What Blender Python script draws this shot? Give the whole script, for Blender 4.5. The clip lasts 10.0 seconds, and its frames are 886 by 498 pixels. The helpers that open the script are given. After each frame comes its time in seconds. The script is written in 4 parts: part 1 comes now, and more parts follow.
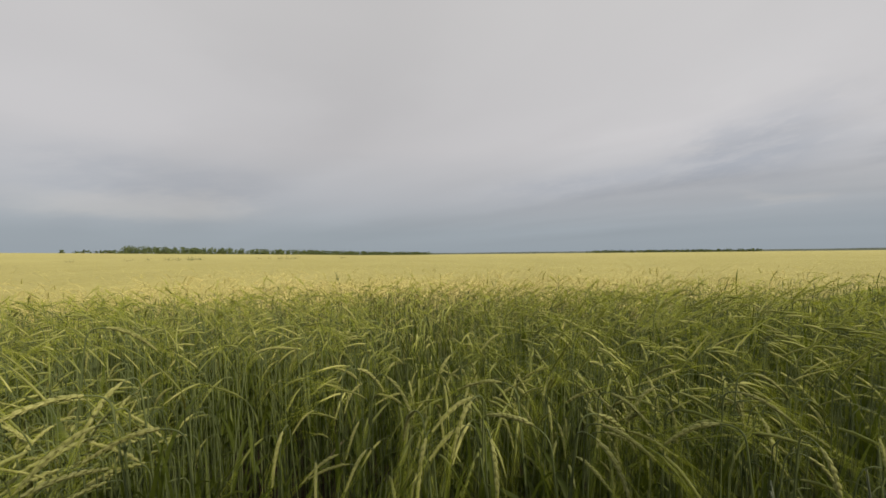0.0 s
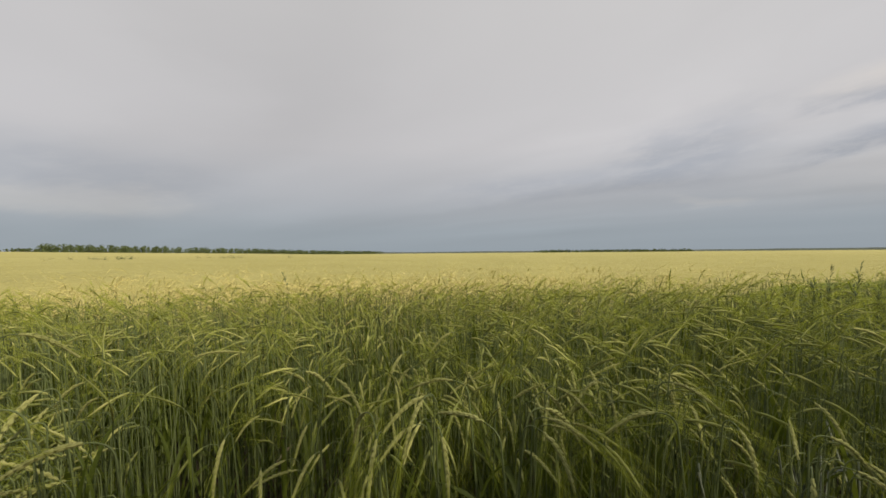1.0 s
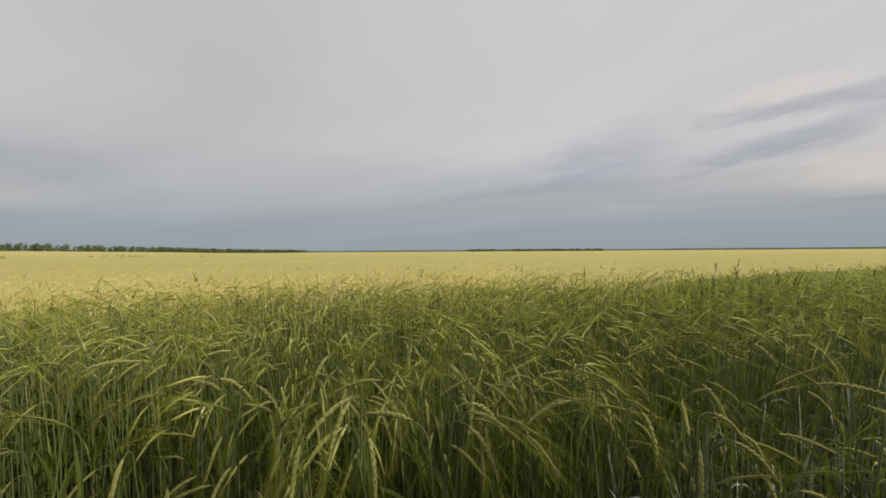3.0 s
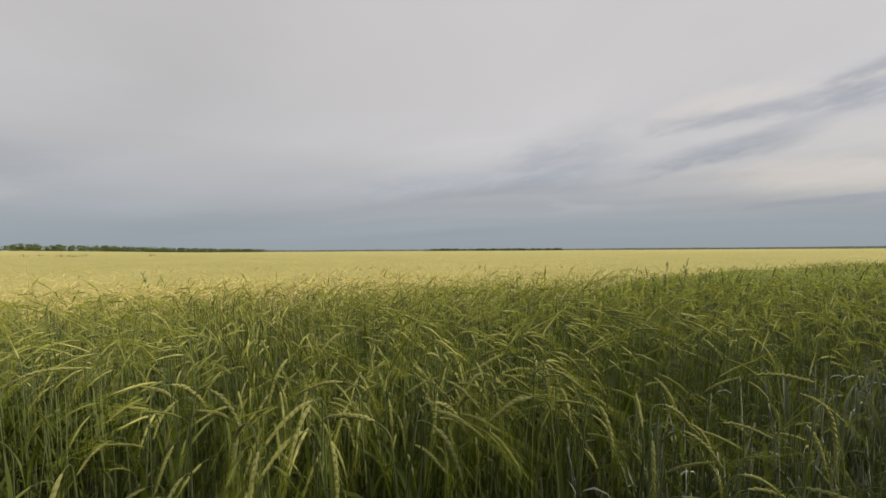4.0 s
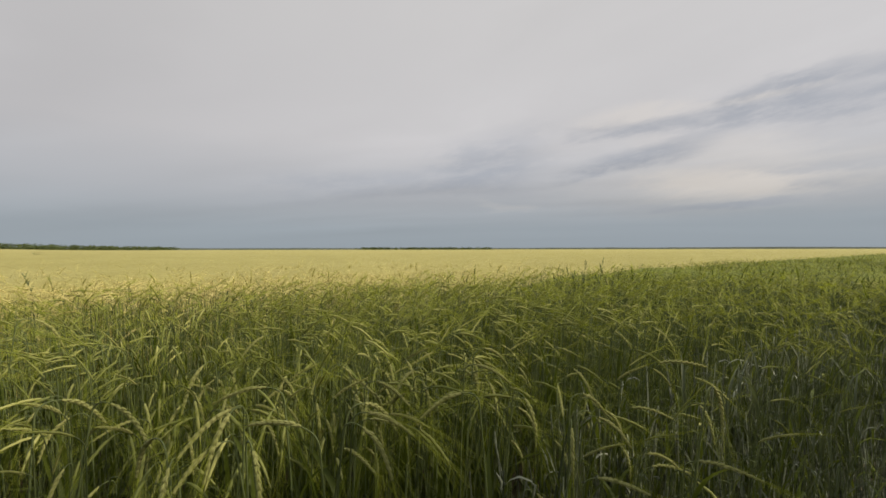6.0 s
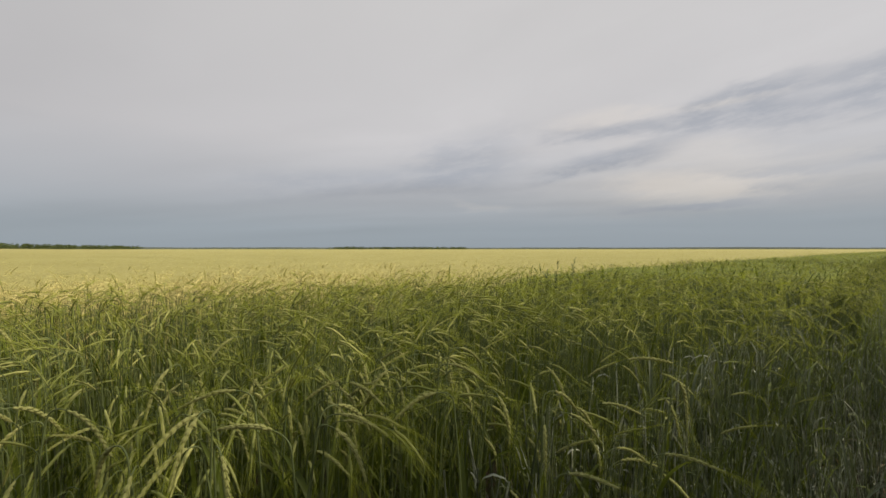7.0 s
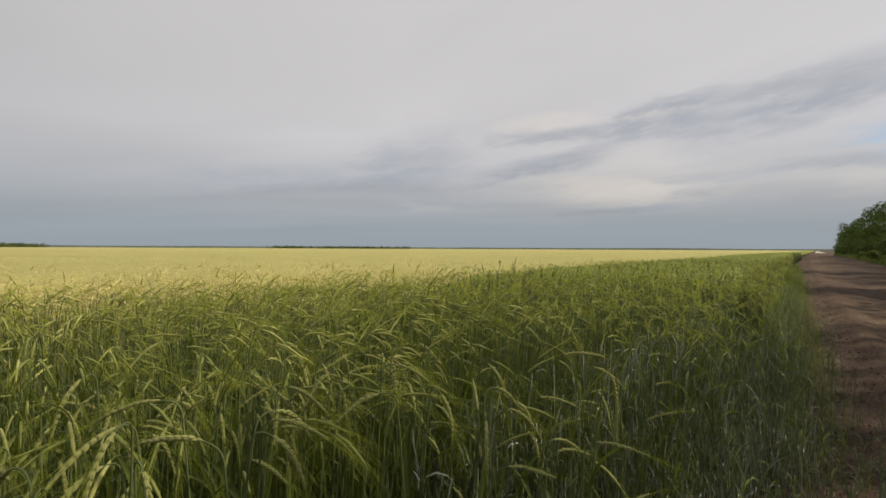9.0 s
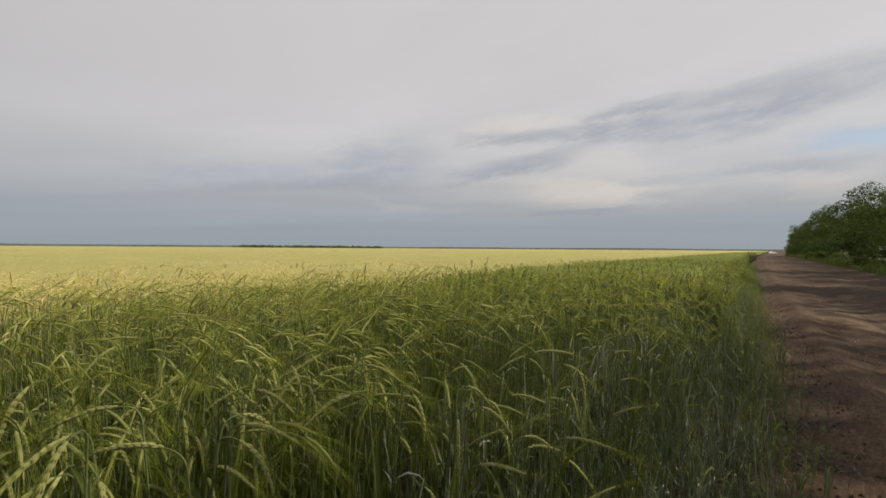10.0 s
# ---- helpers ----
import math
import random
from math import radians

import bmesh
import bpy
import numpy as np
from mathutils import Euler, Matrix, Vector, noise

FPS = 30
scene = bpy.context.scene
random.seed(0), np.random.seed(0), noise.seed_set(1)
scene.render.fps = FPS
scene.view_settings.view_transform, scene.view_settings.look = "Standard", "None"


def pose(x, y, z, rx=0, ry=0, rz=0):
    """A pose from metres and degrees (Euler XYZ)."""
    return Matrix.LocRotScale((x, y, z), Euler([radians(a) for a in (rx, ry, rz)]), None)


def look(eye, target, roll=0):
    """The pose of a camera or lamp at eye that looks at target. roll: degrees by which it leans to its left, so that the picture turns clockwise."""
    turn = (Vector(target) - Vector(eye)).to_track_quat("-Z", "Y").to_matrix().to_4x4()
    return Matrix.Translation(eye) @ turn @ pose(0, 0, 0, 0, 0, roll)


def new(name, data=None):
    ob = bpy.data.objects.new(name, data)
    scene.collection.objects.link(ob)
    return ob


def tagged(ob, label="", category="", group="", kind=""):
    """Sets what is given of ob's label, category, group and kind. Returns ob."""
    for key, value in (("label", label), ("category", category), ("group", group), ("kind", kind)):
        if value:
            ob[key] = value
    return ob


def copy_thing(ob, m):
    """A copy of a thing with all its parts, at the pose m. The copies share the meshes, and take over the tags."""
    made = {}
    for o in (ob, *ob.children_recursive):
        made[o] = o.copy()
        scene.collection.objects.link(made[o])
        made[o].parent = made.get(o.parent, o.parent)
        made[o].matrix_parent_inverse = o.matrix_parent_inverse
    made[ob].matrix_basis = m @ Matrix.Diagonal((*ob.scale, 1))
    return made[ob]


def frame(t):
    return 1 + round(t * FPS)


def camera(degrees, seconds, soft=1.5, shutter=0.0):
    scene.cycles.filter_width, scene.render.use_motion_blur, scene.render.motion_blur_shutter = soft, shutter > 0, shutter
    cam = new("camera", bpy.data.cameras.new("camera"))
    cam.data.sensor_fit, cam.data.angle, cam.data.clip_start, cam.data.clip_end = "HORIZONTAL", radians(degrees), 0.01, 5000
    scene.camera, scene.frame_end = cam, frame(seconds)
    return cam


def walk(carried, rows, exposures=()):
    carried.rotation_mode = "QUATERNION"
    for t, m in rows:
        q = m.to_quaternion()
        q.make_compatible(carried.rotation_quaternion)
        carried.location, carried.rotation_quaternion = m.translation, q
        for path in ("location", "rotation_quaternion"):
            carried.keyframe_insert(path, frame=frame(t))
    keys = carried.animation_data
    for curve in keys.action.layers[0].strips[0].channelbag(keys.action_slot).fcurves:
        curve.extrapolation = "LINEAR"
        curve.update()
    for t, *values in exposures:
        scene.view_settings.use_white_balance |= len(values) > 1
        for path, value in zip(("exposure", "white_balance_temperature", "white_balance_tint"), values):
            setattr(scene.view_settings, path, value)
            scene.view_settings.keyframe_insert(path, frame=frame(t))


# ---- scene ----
# ---------------------------------------------------------------- camera
EYE = 1.25                      # the camera's height over the soil; the ears stand about 0.3 m below it
cam = camera(93.1, 10.0, soft=1.6)
TURN = [
    (0.0, 0.00, 0.74, 0.58), (0.5, -3.28, 0.67, 0.51), (1.0, -6.56, 0.58, 0.47), (1.5, -9.44, 0.53, 0.44),
    (2.0, -11.97, 0.46, 0.40), (2.5, -14.12, 0.41, 0.37), (4.0, -21.27, 0.26, 0.33), (4.5, -23.84, 0.22, 0.24),
    (5.0, -26.23, 0.18, 0.18), (5.5, -28.63, 0.12, 0.14), (7.0, -34.05, 0.02, -0.00), (7.5, -35.95, 0.02, -0.10),
    (8.0, -37.59, 0.02, -0.18), (8.5, -39.59, 0.01, -0.23), (9.0, -41.66, -0.01, -0.26), (9.5, -43.71, -0.04, -0.33),
    (10.0, -45.43, -0.05, -0.39)]
walk(cam, [(t, pose(0, 0, EYE, 90 + pitch, roll, yaw)) for t, yaw, pitch, roll in TURN])

# ---------------------------------------------------------------- plan
# s runs along the field's edge and the dirt road, w across it into the field (negative: over the road to the trees)
ROAD = radians(81.5)
ALONG = np.array((math.sin(ROAD), math.cos(ROAD)))
INTO = np.array((-math.cos(ROAD), math.sin(ROAD)))
EDGE = 0.32                    # where the crop ends
STRIP = 4.0                     # width of the greener strip along the edge


def bend(s):
    """The road and the crop's edge swing gently away from the field down the road."""
    s = np.asarray(s, float)
    return -0.032 * 14.0 * np.log1p(np.exp(np.clip((s - 42.0) / 14.0, -30, 30))) - 0.032 * np.maximum(0, s - 462.0)


def plan(s, w):
    """From along and across to x, y."""
    s, w = np.asarray(s, float), np.asarray(w, float)
    return s * ALONG[0] + w * INTO[0], s * ALONG[1] + w * INTO[1]


def unplan(x, y):
    return x * ALONG[0] + y * ALONG[1], x * INTO[0] + y * INTO[1]


def terrain(x, y):
    """The steppe is nearly flat: a low rise to the west."""
    x, y = np.asarray(x, float), np.asarray(y, float)
    d = np.clip(-0.996 * x - 0.087 * y - 40.0, 0, 420)
    return 0.0172 * d * np.clip(d / 120, 0, 1)


# ---------------------------------------------------------------- light
SUN_AZ, SUN_EL = 138.0, 38.0
sun_way = Vector((math.sin(radians(SUN_AZ)) * math.cos(radians(SUN_EL)), math.cos(radians(SUN_AZ)) * math.cos(radians(SUN_EL)), math.sin(radians(SUN_EL))))
lamp = bpy.data.lights.new("sun", "SUN")
lamp.energy, lamp.angle, lamp.color = 5.0, radians(1.2), (1.0, 0.87, 0.66)
new("sun", lamp).matrix_world = look(sun_way * 60, (0, 0, 0))


class Nodes:
    """Short hand for node trees."""

    def __init__(self, tree):
        self.tree = tree
        tree.nodes.clear()

    def add(self, kind, values=None, **props):
        n = self.tree.nodes.new(kind)
        for key, value in props.items():
            setattr(n, key, value)
        for key, value in (values or {}).items():
            if hasattr(value, "is_output"):
                self.tree.links.new(value, n.inputs[key])
            else:
                n.inputs[key].default_value = value
        return n

    def math(self, op, a, b=0.0, c=0.0, clamp=False):
        return self.add("ShaderNodeMath", {0: a, 1: b, 2: c}, operation=op, use_clamp=clamp).outputs[0]

    def mix(self, f, a, b, blend="MIX"):
        n = self.add("ShaderNodeMix", {0: f, 6: a, 7: b}, data_type="RGBA", blend_type=blend)
        return n.outputs[2]

    def ramp(self, f, *stops):
        n = self.add("ShaderNodeValToRGB", {0: f})
        e = n.color_ramp.elements
        while len(e) < len(stops):
            e.new(0.5)
        for one, (at, col) in zip(e, stops):
            one.position, one.color = at, (*col, 1)
        return n.outputs[0]

    def step(self, v, lo, hi):
        return self.add("ShaderNodeMapRange", {0: v, 1: lo, 2: hi, 3: 0.0, 4: 1.0}, interpolation_type="SMOOTHSTEP").outputs[0]

    def noise(self, vec, scale, detail=3.0, rough=0.5):
        return self.add("ShaderNodeTexNoise", {"Vector": vec, "Scale": scale, "Detail": detail, "Roughness": rough}).outputs[0]


# Streaks in the cloud sheet: bearing and height of both ends, half width and soft rim in degrees, and strength.
# the thick grey bank that climbs the east
CLOUD_BANK = [
    (63.4, 14.7, 75.2, 15.2, 1.17, 1.52, 0.8), (49.0, 14.5, 63.4, 14.7, 0.48, 0.96, 0.65), (68.3, 17.6, 75.2, 17.2, 0.34, 0.73, 0.5),
    (62.9, 15.7, 68.3, 17.5, 0.31, 0.74, 0.6), (48.3, 10.0, 62.9, 12.4, 0.55, 1.1, 0.8), (90.2, 16.8, 100.1, 17.4, 0.96, 1.44, 0.55),
    (78.0, 15.9, 90.2, 16.6, 1.29, 1.64, 0.65), (71.8, 13.9, 90.2, 15.1, 0.86, 1.47, 0.6), (67.4, 17.3, 81.0, 17.3, 0.33, 0.93, 0.5),
]
# thin grey wisps
WISPS = [
    (31.4, 10.8, 43.4, 13.0, 1.52, 3.43, 0.55), (10.4, 8.0, 42.0, 10.0, 0.77, 2.31, 0.45), (56.7, 5.1, 70.5, 4.8, 0.16, 0.51, 0.5),
    (80.0, 9.0, 90.2, 9.0, 0.35, 0.87, 0.55), (66.8, 8.5, 80.0, 8.2, 0.2, 0.8, 0.35), (59.2, 4.9, 70.6, 4.8, 0.22, 0.5, 0.4),
    (74.7, 6.0, 87.6, 5.6, 0.61, 1.84, 0.35), (-43.3, 9.3, -20.9, 8.4, 0.88, 2.83, 0.35), (71.3, 6.1, 75.2, 5.2, 0.44, 1.1, 0.4),
]
# thin, sunlit and warmer cloud
BRIGHT = [
    (50.0, 7.6, 95.0, 7.0, 1.2, 3.2, 0.32),
    (57.9, 8.1, 72.2, 6.9, 0.62, 1.86, 0.75), (63.4, 16.2, 72.2, 16.3, 0.18, 0.66, 0.65), (50.4, 15.9, 60.7, 16.4, 0.34, 1.24, 0.4),
    (37.5, 5.7, 42.0, 5.6, 0.23, 0.45, 0.12), (84.7, 6.9, 90.2, 6.8, 0.33, 1.45, 0.35), (35.9, 6.3, 42.0, 6.1, 0.19, 0.5, 0.14),
    (-45.0, 5.7, -25.3, 6.3, 0.72, 1.51, 0.3), (56.7, 12.1, 71.8, 10.1, 0.38, 1.88, 0.3),
]
# rents through which the clear sky shows
RENTS = [
    (86.4, 11.4, 94.0, 10.8, 0.58, 0.74, 0.75), (88.8, 9.6, 93.1, 9.3, 0.1, 0.37, 0.45),
]


def make_sky():
    """A clear evening sky that is nearly covered by a thin, streaky sheet of cloud."""
    world = bpy.data.worlds.new("sky")
    scene.world = world
    world.use_nodes = True
    n = Nodes(world.node_tree)
    way = n.add("ShaderNodeTexCoord").outputs["Generated"]
    sep = n.add("ShaderNodeSeparateXYZ", {0: way})
    x, y, z = sep.outputs
    clear = n.add("ShaderNodeTexSky", sky_type="NISHITA", sun_disc=False, sun_elevation=radians(SUN_EL), sun_rotation=radians(SUN_AZ)).outputs[0]
    # the cloud sheet lies in a plane overhead: its place where the ray meets it
    up = n.math("ADD", n.math("MAXIMUM", z, 0.0), 0.09)
    px, py = n.math("DIVIDE", x, up), n.math("DIVIDE", y, up)
    flat = n.add("ShaderNodeCombineXYZ", {0: px, 1: py, 2: 0.0}).outputs[0]
    # the streaks run north and swing west far off
    swing = n.math("ADD", px, n.math("MULTIPLY", n.math("MAXIMUM", n.math("SUBTRACT", py, 2.2), 0.0), 0.83))
    warp = n.math("ADD", n.math("MULTIPLY", n.math("SUBTRACT", n.noise(flat, 0.7, 3.0, 0.5), 0.5), 0.95),
                  n.math("MULTIPLY", n.math("SUBTRACT", n.noise(flat, 2.4, 4.0, 0.6), 0.5), 0.40))
    east = n.math("ADD", swing, warp)
    drawn = n.add("ShaderNodeCombineXYZ", {0: east, 1: n.math("MULTIPLY", py, 0.5), 2: 0.0}).outputs[0]
    broad = n.noise(drawn, 0.40, 2.0, 0.5)
    fine = n.noise(drawn, 1.25, 4.0, 0.52)
    # brightness of the sheet: dull low down, brightest half way up
    lift = n.ramp(n.math("MAXIMUM", z, 0.0), (0.0, (0.315, 0.362, 0.405)), (0.05, (0.335, 0.375, 0.415)), (0.13, (0.455, 0.465, 0.49)),
                  (0.24, (0.558, 0.545, 0.553)), (0.50, (0.60, 0.586, 0.584)), (1.0, (0.57, 0.56, 0.56)))
    grain = n.math("ADD", n.math("MULTIPLY", n.math("SUBTRACT", broad, 0.5), 0.5), n.math("MULTIPLY", n.math("SUBTRACT", fine, 0.5), n.math("MULTIPLY", n.math("MULTIPLY", n.step(px, -1.0, 3.5), n.step(z, 0.05, 0.2)), 0.3)))

    def band(value, centre, half, soft):
        return n.math("SUBTRACT", 1.0, n.step(n.math("ABSOLUTE", n.math("SUBTRACT", value, centre)), half, half + soft))

    # bearing and height of the ray in degrees, torn by noise that is drawn out along the streaks
    bearing = n.math("MULTIPLY", n.math("ARCTAN2", x, y), 57.296)
    height = n.math("MULTIPLY", n.math("ARCSINE", z), 57.296)
    along = n.add("ShaderNodeCombineXYZ", {0: n.math("MULTIPLY", n.math("ADD", bearing, n.math("MULTIPLY", height, 1.6)), 0.05), 1: n.math("MULTIPLY", n.math("SUBTRACT", height, n.math("MULTIPLY", bearing, 0.22)), 0.20), 2: 0.0}).outputs[0]
    tear = n.noise(along, 1.1, 4.0, 0.55)
    shred = n.noise(along, 4.2, 5.0, 0.6)
    torn = n.math("ADD", height, n.math("ADD", n.math("MULTIPLY", n.math("SUBTRACT", tear, 0.5), 3.4), n.math("MULTIPLY", n.math("SUBTRACT", shred, 0.5), 1.2)))

    drift = n.math("ADD", bearing, n.math("MULTIPLY", n.math("SUBTRACT", shred, 0.5), 9.0))

    def streaks(rows):
        """How much of the streaks covers the ray; overlapping ones add up."""
        free = 1.0
        for a0, e0, a1, e1, half, rim, strength in rows:
            slope = (e1 - e0) / (a1 - a0)
            level = n.math("MULTIPLY_ADD", bearing, slope, e0 - slope * a0)
            off = n.math("ABSOLUTE", n.math("SUBTRACT", torn, level))
            fade = 1.5 + 0.22 * (a1 - a0)
            ends = n.math("MULTIPLY", n.step(drift, a0 - fade, a0 + fade), n.math("SUBTRACT", 1.0, n.step(drift, a1 - fade, a1 + fade)))
            cover = n.math("MULTIPLY", n.math("SUBTRACT", 1.0, n.step(off, half * 0.6, half + rim)), ends)
            free = n.math("MULTIPLY", free, n.math("MULTIPLY_ADD", cover, -strength, 1.0))
        return n.math("SUBTRACT", 1.0, free)

    fray = n.math("ADD", 0.55, n.math("MULTIPLY", n.step(shred, 0.30, 0.62), 0.45))
    cloud = n.mix(n.math("MULTIPLY", streaks(BRIGHT), 0.8), lift, (0.735, 0.67, 0.60, 1))
    cloud = n.mix(n.math("MULTIPLY", streaks(WISPS), fray), cloud, (0.345, 0.37, 0.42, 1))
    cloud = n.mix(n.math("MULTIPLY", streaks(CLOUD_BANK), fray), cloud, (0.335, 0.355, 0.40, 1))
    gain = n.math("ADD", n.math("ADD", 0.96, n.math("MULTIPLY", n.math("MULTIPLY", n.step(px, -0.6, 1.6), n.step(z, 0.12, 0.24)), 0.15)), n.math("MULTIPLY", grain, n.step(z, 0.0, 0.10)))
    cloud = n.add("ShaderNodeVectorMath", {0: cloud, 3: n.math("MULTIPLY", gain, 10.0)}, operation="SCALE").outputs[0]
    both = n.mix(n.math("SUBTRACT", 0.97, n.math("MULTIPLY", streaks(RENTS), 0.75)), clear, cloud)
    back = n.add("ShaderNodeBackground", {0: both, 1: 0.1}).outputs[0]
    n.add("ShaderNodeOutputWorld", {0: back})


make_sky()


# ---------------------------------------------------------------- materials
def plant_material(name, dark, light, scale=9.0, rough=0.55, through_light=0.25, island=True, gloss=0.35, fleck=0.3, pale=0.5, vary=0.55):
    """Leaf, stem or ear: colour varies from plant to plant and along it; some light comes through."""
    m = bpy.data.materials.new(name)
    m.use_nodes = True
    n = Nodes(m.node_tree)
    where = n.add("ShaderNodeTexCoord").outputs["Object"]
    pick = n.add("ShaderNodeNewGeometry").outputs["Random Per Island"] if island else n.add("ShaderNodeObjectInfo").outputs["Random"]
    a = n.noise(where, scale, 4.0, 0.6)
    b = n.noise(where, scale * 14, 2.0, 0.5)
    f = n.math("ADD", n.math("MULTIPLY_ADD", pick, vary, 0.27 - vary / 2), n.math("MULTIPLY", n.math("SUBTRACT", n.math("ADD", n.math("MULTIPLY", a, 1.0 - fleck), n.math("MULTIPLY", b, fleck)), 0.28), 1.0), clamp=True)
    col = n.ramp(f, (0.05, dark), (0.6, [p + (q - p) * pale for p, q in zip(dark, light)]), (0.95, light))
    bump = n.add("ShaderNodeBump", {"Height": b, "Strength": 0.3, "Distance": 0.002}).outputs[0]
    bsdf = n.add("ShaderNodeBsdfPrincipled", {"Base Color": col, "Roughness": rough, "Specular IOR Level": gloss, "Normal": bump}).outputs[0]
    if through_light:
        glow = n.add("ShaderNodeBsdfTranslucent", {0: n.mix(0.5, col, (light[0], light[1], light[2] * 0.5, 1))}).outputs[0]
        bsdf = n.add("ShaderNodeMixShader", {0: through_light, 1: bsdf, 2: glow}).outputs[0]
    n.add("ShaderNodeOutputMaterial", {0: bsdf})
    return m


def ground_material(name, stops, scales=(0.25, 3.0, 40.0), weights=(0.35, 0.35, 0.3), rough=0.95, relief=0.02, stretch=(1, 1, 1), turn=0.0):
    """Soil, road or a crop seen from afar: three sizes of noise drive colour and relief."""
    m = bpy.data.materials.new(name)
    m.use_nodes = True
    n = Nodes(m.node_tree)
    where = n.add("ShaderNodeTexCoord").outputs["Object"]
    where = n.add("ShaderNodeMapping", {"Vector": where, "Rotation": (0, 0, turn), "Scale": stretch}).outputs[0]
    f = 0.0
    for s, k in zip(scales, weights):
        f = n.math("ADD", n.math("MULTIPLY", n.noise(where, s, 5.0, 0.6), k), f)
    f = n.step(f, 0.3, 0.7)
    col = n.ramp(f, *stops)
    bump = n.add("ShaderNodeBump", {"Height": n.math("ADD", f, n.noise(where, scales[2] * 3, 3.0, 0.6)), "Strength": 0.7, "Distance": relief}).outputs[0]
    bsdf = n.add("ShaderNodeBsdfPrincipled", {"Base Color": col, "Roughness": rough, "Specular IOR Level": 0.2, "Normal": bump}).outputs[0]
    n.add("ShaderNodeOutputMaterial", {0: bsdf})
    return m


STEM = plant_material("green_stem", (0.042, 0.062, 0.024), (0.205, 0.245, 0.092), 5, 0.55, 0.1, gloss=0.25)
LEAF = plant_material("barley_leaf", (0.026, 0.047, 0.008), (0.160, 0.198, 0.033), 6, 0.5, 0.5, gloss=0.25)
# pale green ears of the nearest plants, lightened further to look sunlit
EAR = plant_material("green_ear", (0.17, 0.20, 0.055), (0.60, 0.58, 0.25), 20, 0.65, 0.25, gloss=0.2, fleck=0.35, pale=0.45, vary=0.2)
AWN = plant_material("green_awn", (0.23, 0.28, 0.035), (0.47, 0.51, 0.088), 8, 0.55, 0.5, gloss=0.2)
# darker copy of the ear colour for the stand behind
EAR_SOFT = plant_material("soft_green_ear", (0.12, 0.155, 0.035), (0.58, 0.57, 0.22), 20, 0.65, 0.25, gloss=0.2, fleck=0.25, pale=0.30)
# leaf green with the look of sunlight put into its light end
EDGE_LEAF = plant_material("edge_growth_leaf", (0.035, 0.058, 0.016), (0.30, 0.37, 0.095), 5, 0.55, 0.4, gloss=0.3)
# grey-green stalks; the palest carry glints of skylight in their colour
STALK = plant_material("grey_green_stalk", (0.030, 0.043, 0.029), (0.44, 0.48, 0.36), 5, 0.45, 0.15, gloss=0.5, vary=0.9)
STEM_RIPE = plant_material("ripening_stem", (0.36, 0.325, 0.115), (0.54, 0.48, 0.19), 5, 0.6, 0.1)
LEAF_RIPE = plant_material("ripening_leaf", (0.25, 0.25, 0.07), (0.45, 0.41, 0.14), 6, 0.55, 0.35)
EAR_RIPE = plant_material("ripening_ear", (0.48, 0.43, 0.165), (0.70, 0.62, 0.29), 20, 0.65, 0.15, gloss=0.2)
AWN_RIPE = plant_material("ripening_awn", (0.46, 0.415, 0.155), (0.66, 0.59, 0.26), 8, 0.55, 0.15, gloss=0.2)
WEED = plant_material("weed_leaf", (0.030, 0.046, 0.022), (0.16, 0.19, 0.10), 6, 0.5, 0.3)
DRY = plant_material("dry_straw", (0.22, 0.18, 0.10), (0.45, 0.38, 0.24), 9, 0.7, 0.1)
GRASS = plant_material("verge_grass", (0.07, 0.105, 0.026), (0.22, 0.255, 0.075), 2.5, 0.6, 0.35, gloss=0.15)
UMBEL = plant_material("white_blossom", (0.5, 0.5, 0.44), (0.8, 0.8, 0.74), 9, 0.6, 0.2)
TREE_LEAF = plant_material("tree_leaf", (0.018, 0.038, 0.012), (0.135, 0.185, 0.050), 0.9, 0.7, 0.25, gloss=0.08)
FAR_LEAF = plant_material("far_tree_leaf", (0.055, 0.08, 0.035), (0.14, 0.17, 0.07), 0.12, 0.8, 0.15, gloss=0.05)
BARK = plant_material("tree_bark", (0.05, 0.04, 0.03), (0.14, 0.115, 0.09), 6, 0.9, 0.0, island=False)
SOIL = ground_material("field_soil", ((0.0, (0.030, 0.019, 0.015)), (0.5, (0.060, 0.040, 0.031)), (1.0, (0.11, 0.078, 0.06))))
TRACK = ground_material("dirt_road", ((0.0, (0.026, 0.0150, 0.0105)), (0.5, (0.062, 0.0385, 0.0255)), (1.0, (0.145, 0.098, 0.062))), (0.4, 4.5, 45.0), (0.35, 0.3, 0.35), 0.95, 0.010, (0.35, 1.0, 1.0), ROAD - math.pi / 2)
PEBBLE = ground_material("pale_pebble", ((0.0, (0.25, 0.23, 0.21)), (1.0, (0.5, 0.48, 0.44))), (3, 12, 60))
CANOPY_GREEN = ground_material("green_crop_far", ((0.0, (0.098, 0.122, 0.020)), (0.5, (0.15, 0.18, 0.030)), (1.0, (0.21, 0.24, 0.048))), (0.12, 1.7, 14.0), (0.3, 0.3, 0.4), 0.9, 0.05)
CANOPY_RIPE = ground_material("ripe_crop_far", ((0.0, (0.285, 0.268, 0.089)), (0.5, (0.355, 0.330, 0.122)), (1.0, (0.435, 0.398, 0.156))), (0.012, 0.35, 9.0), (0.35, 0.25, 0.4), 0.9, 0.05)
RIDGE = ground_material("far_ridge", ((0.0, (0.055, 0.07, 0.06)), (1.0, (0.10, 0.115, 0.095))), (0.003, 0.02, 0.1))
PALE = ground_material("pale_fallow", ((0.0, (0.30, 0.28, 0.25)), (1.0, (0.40, 0.38, 0.34))), (0.01, 0.1, 1.0))


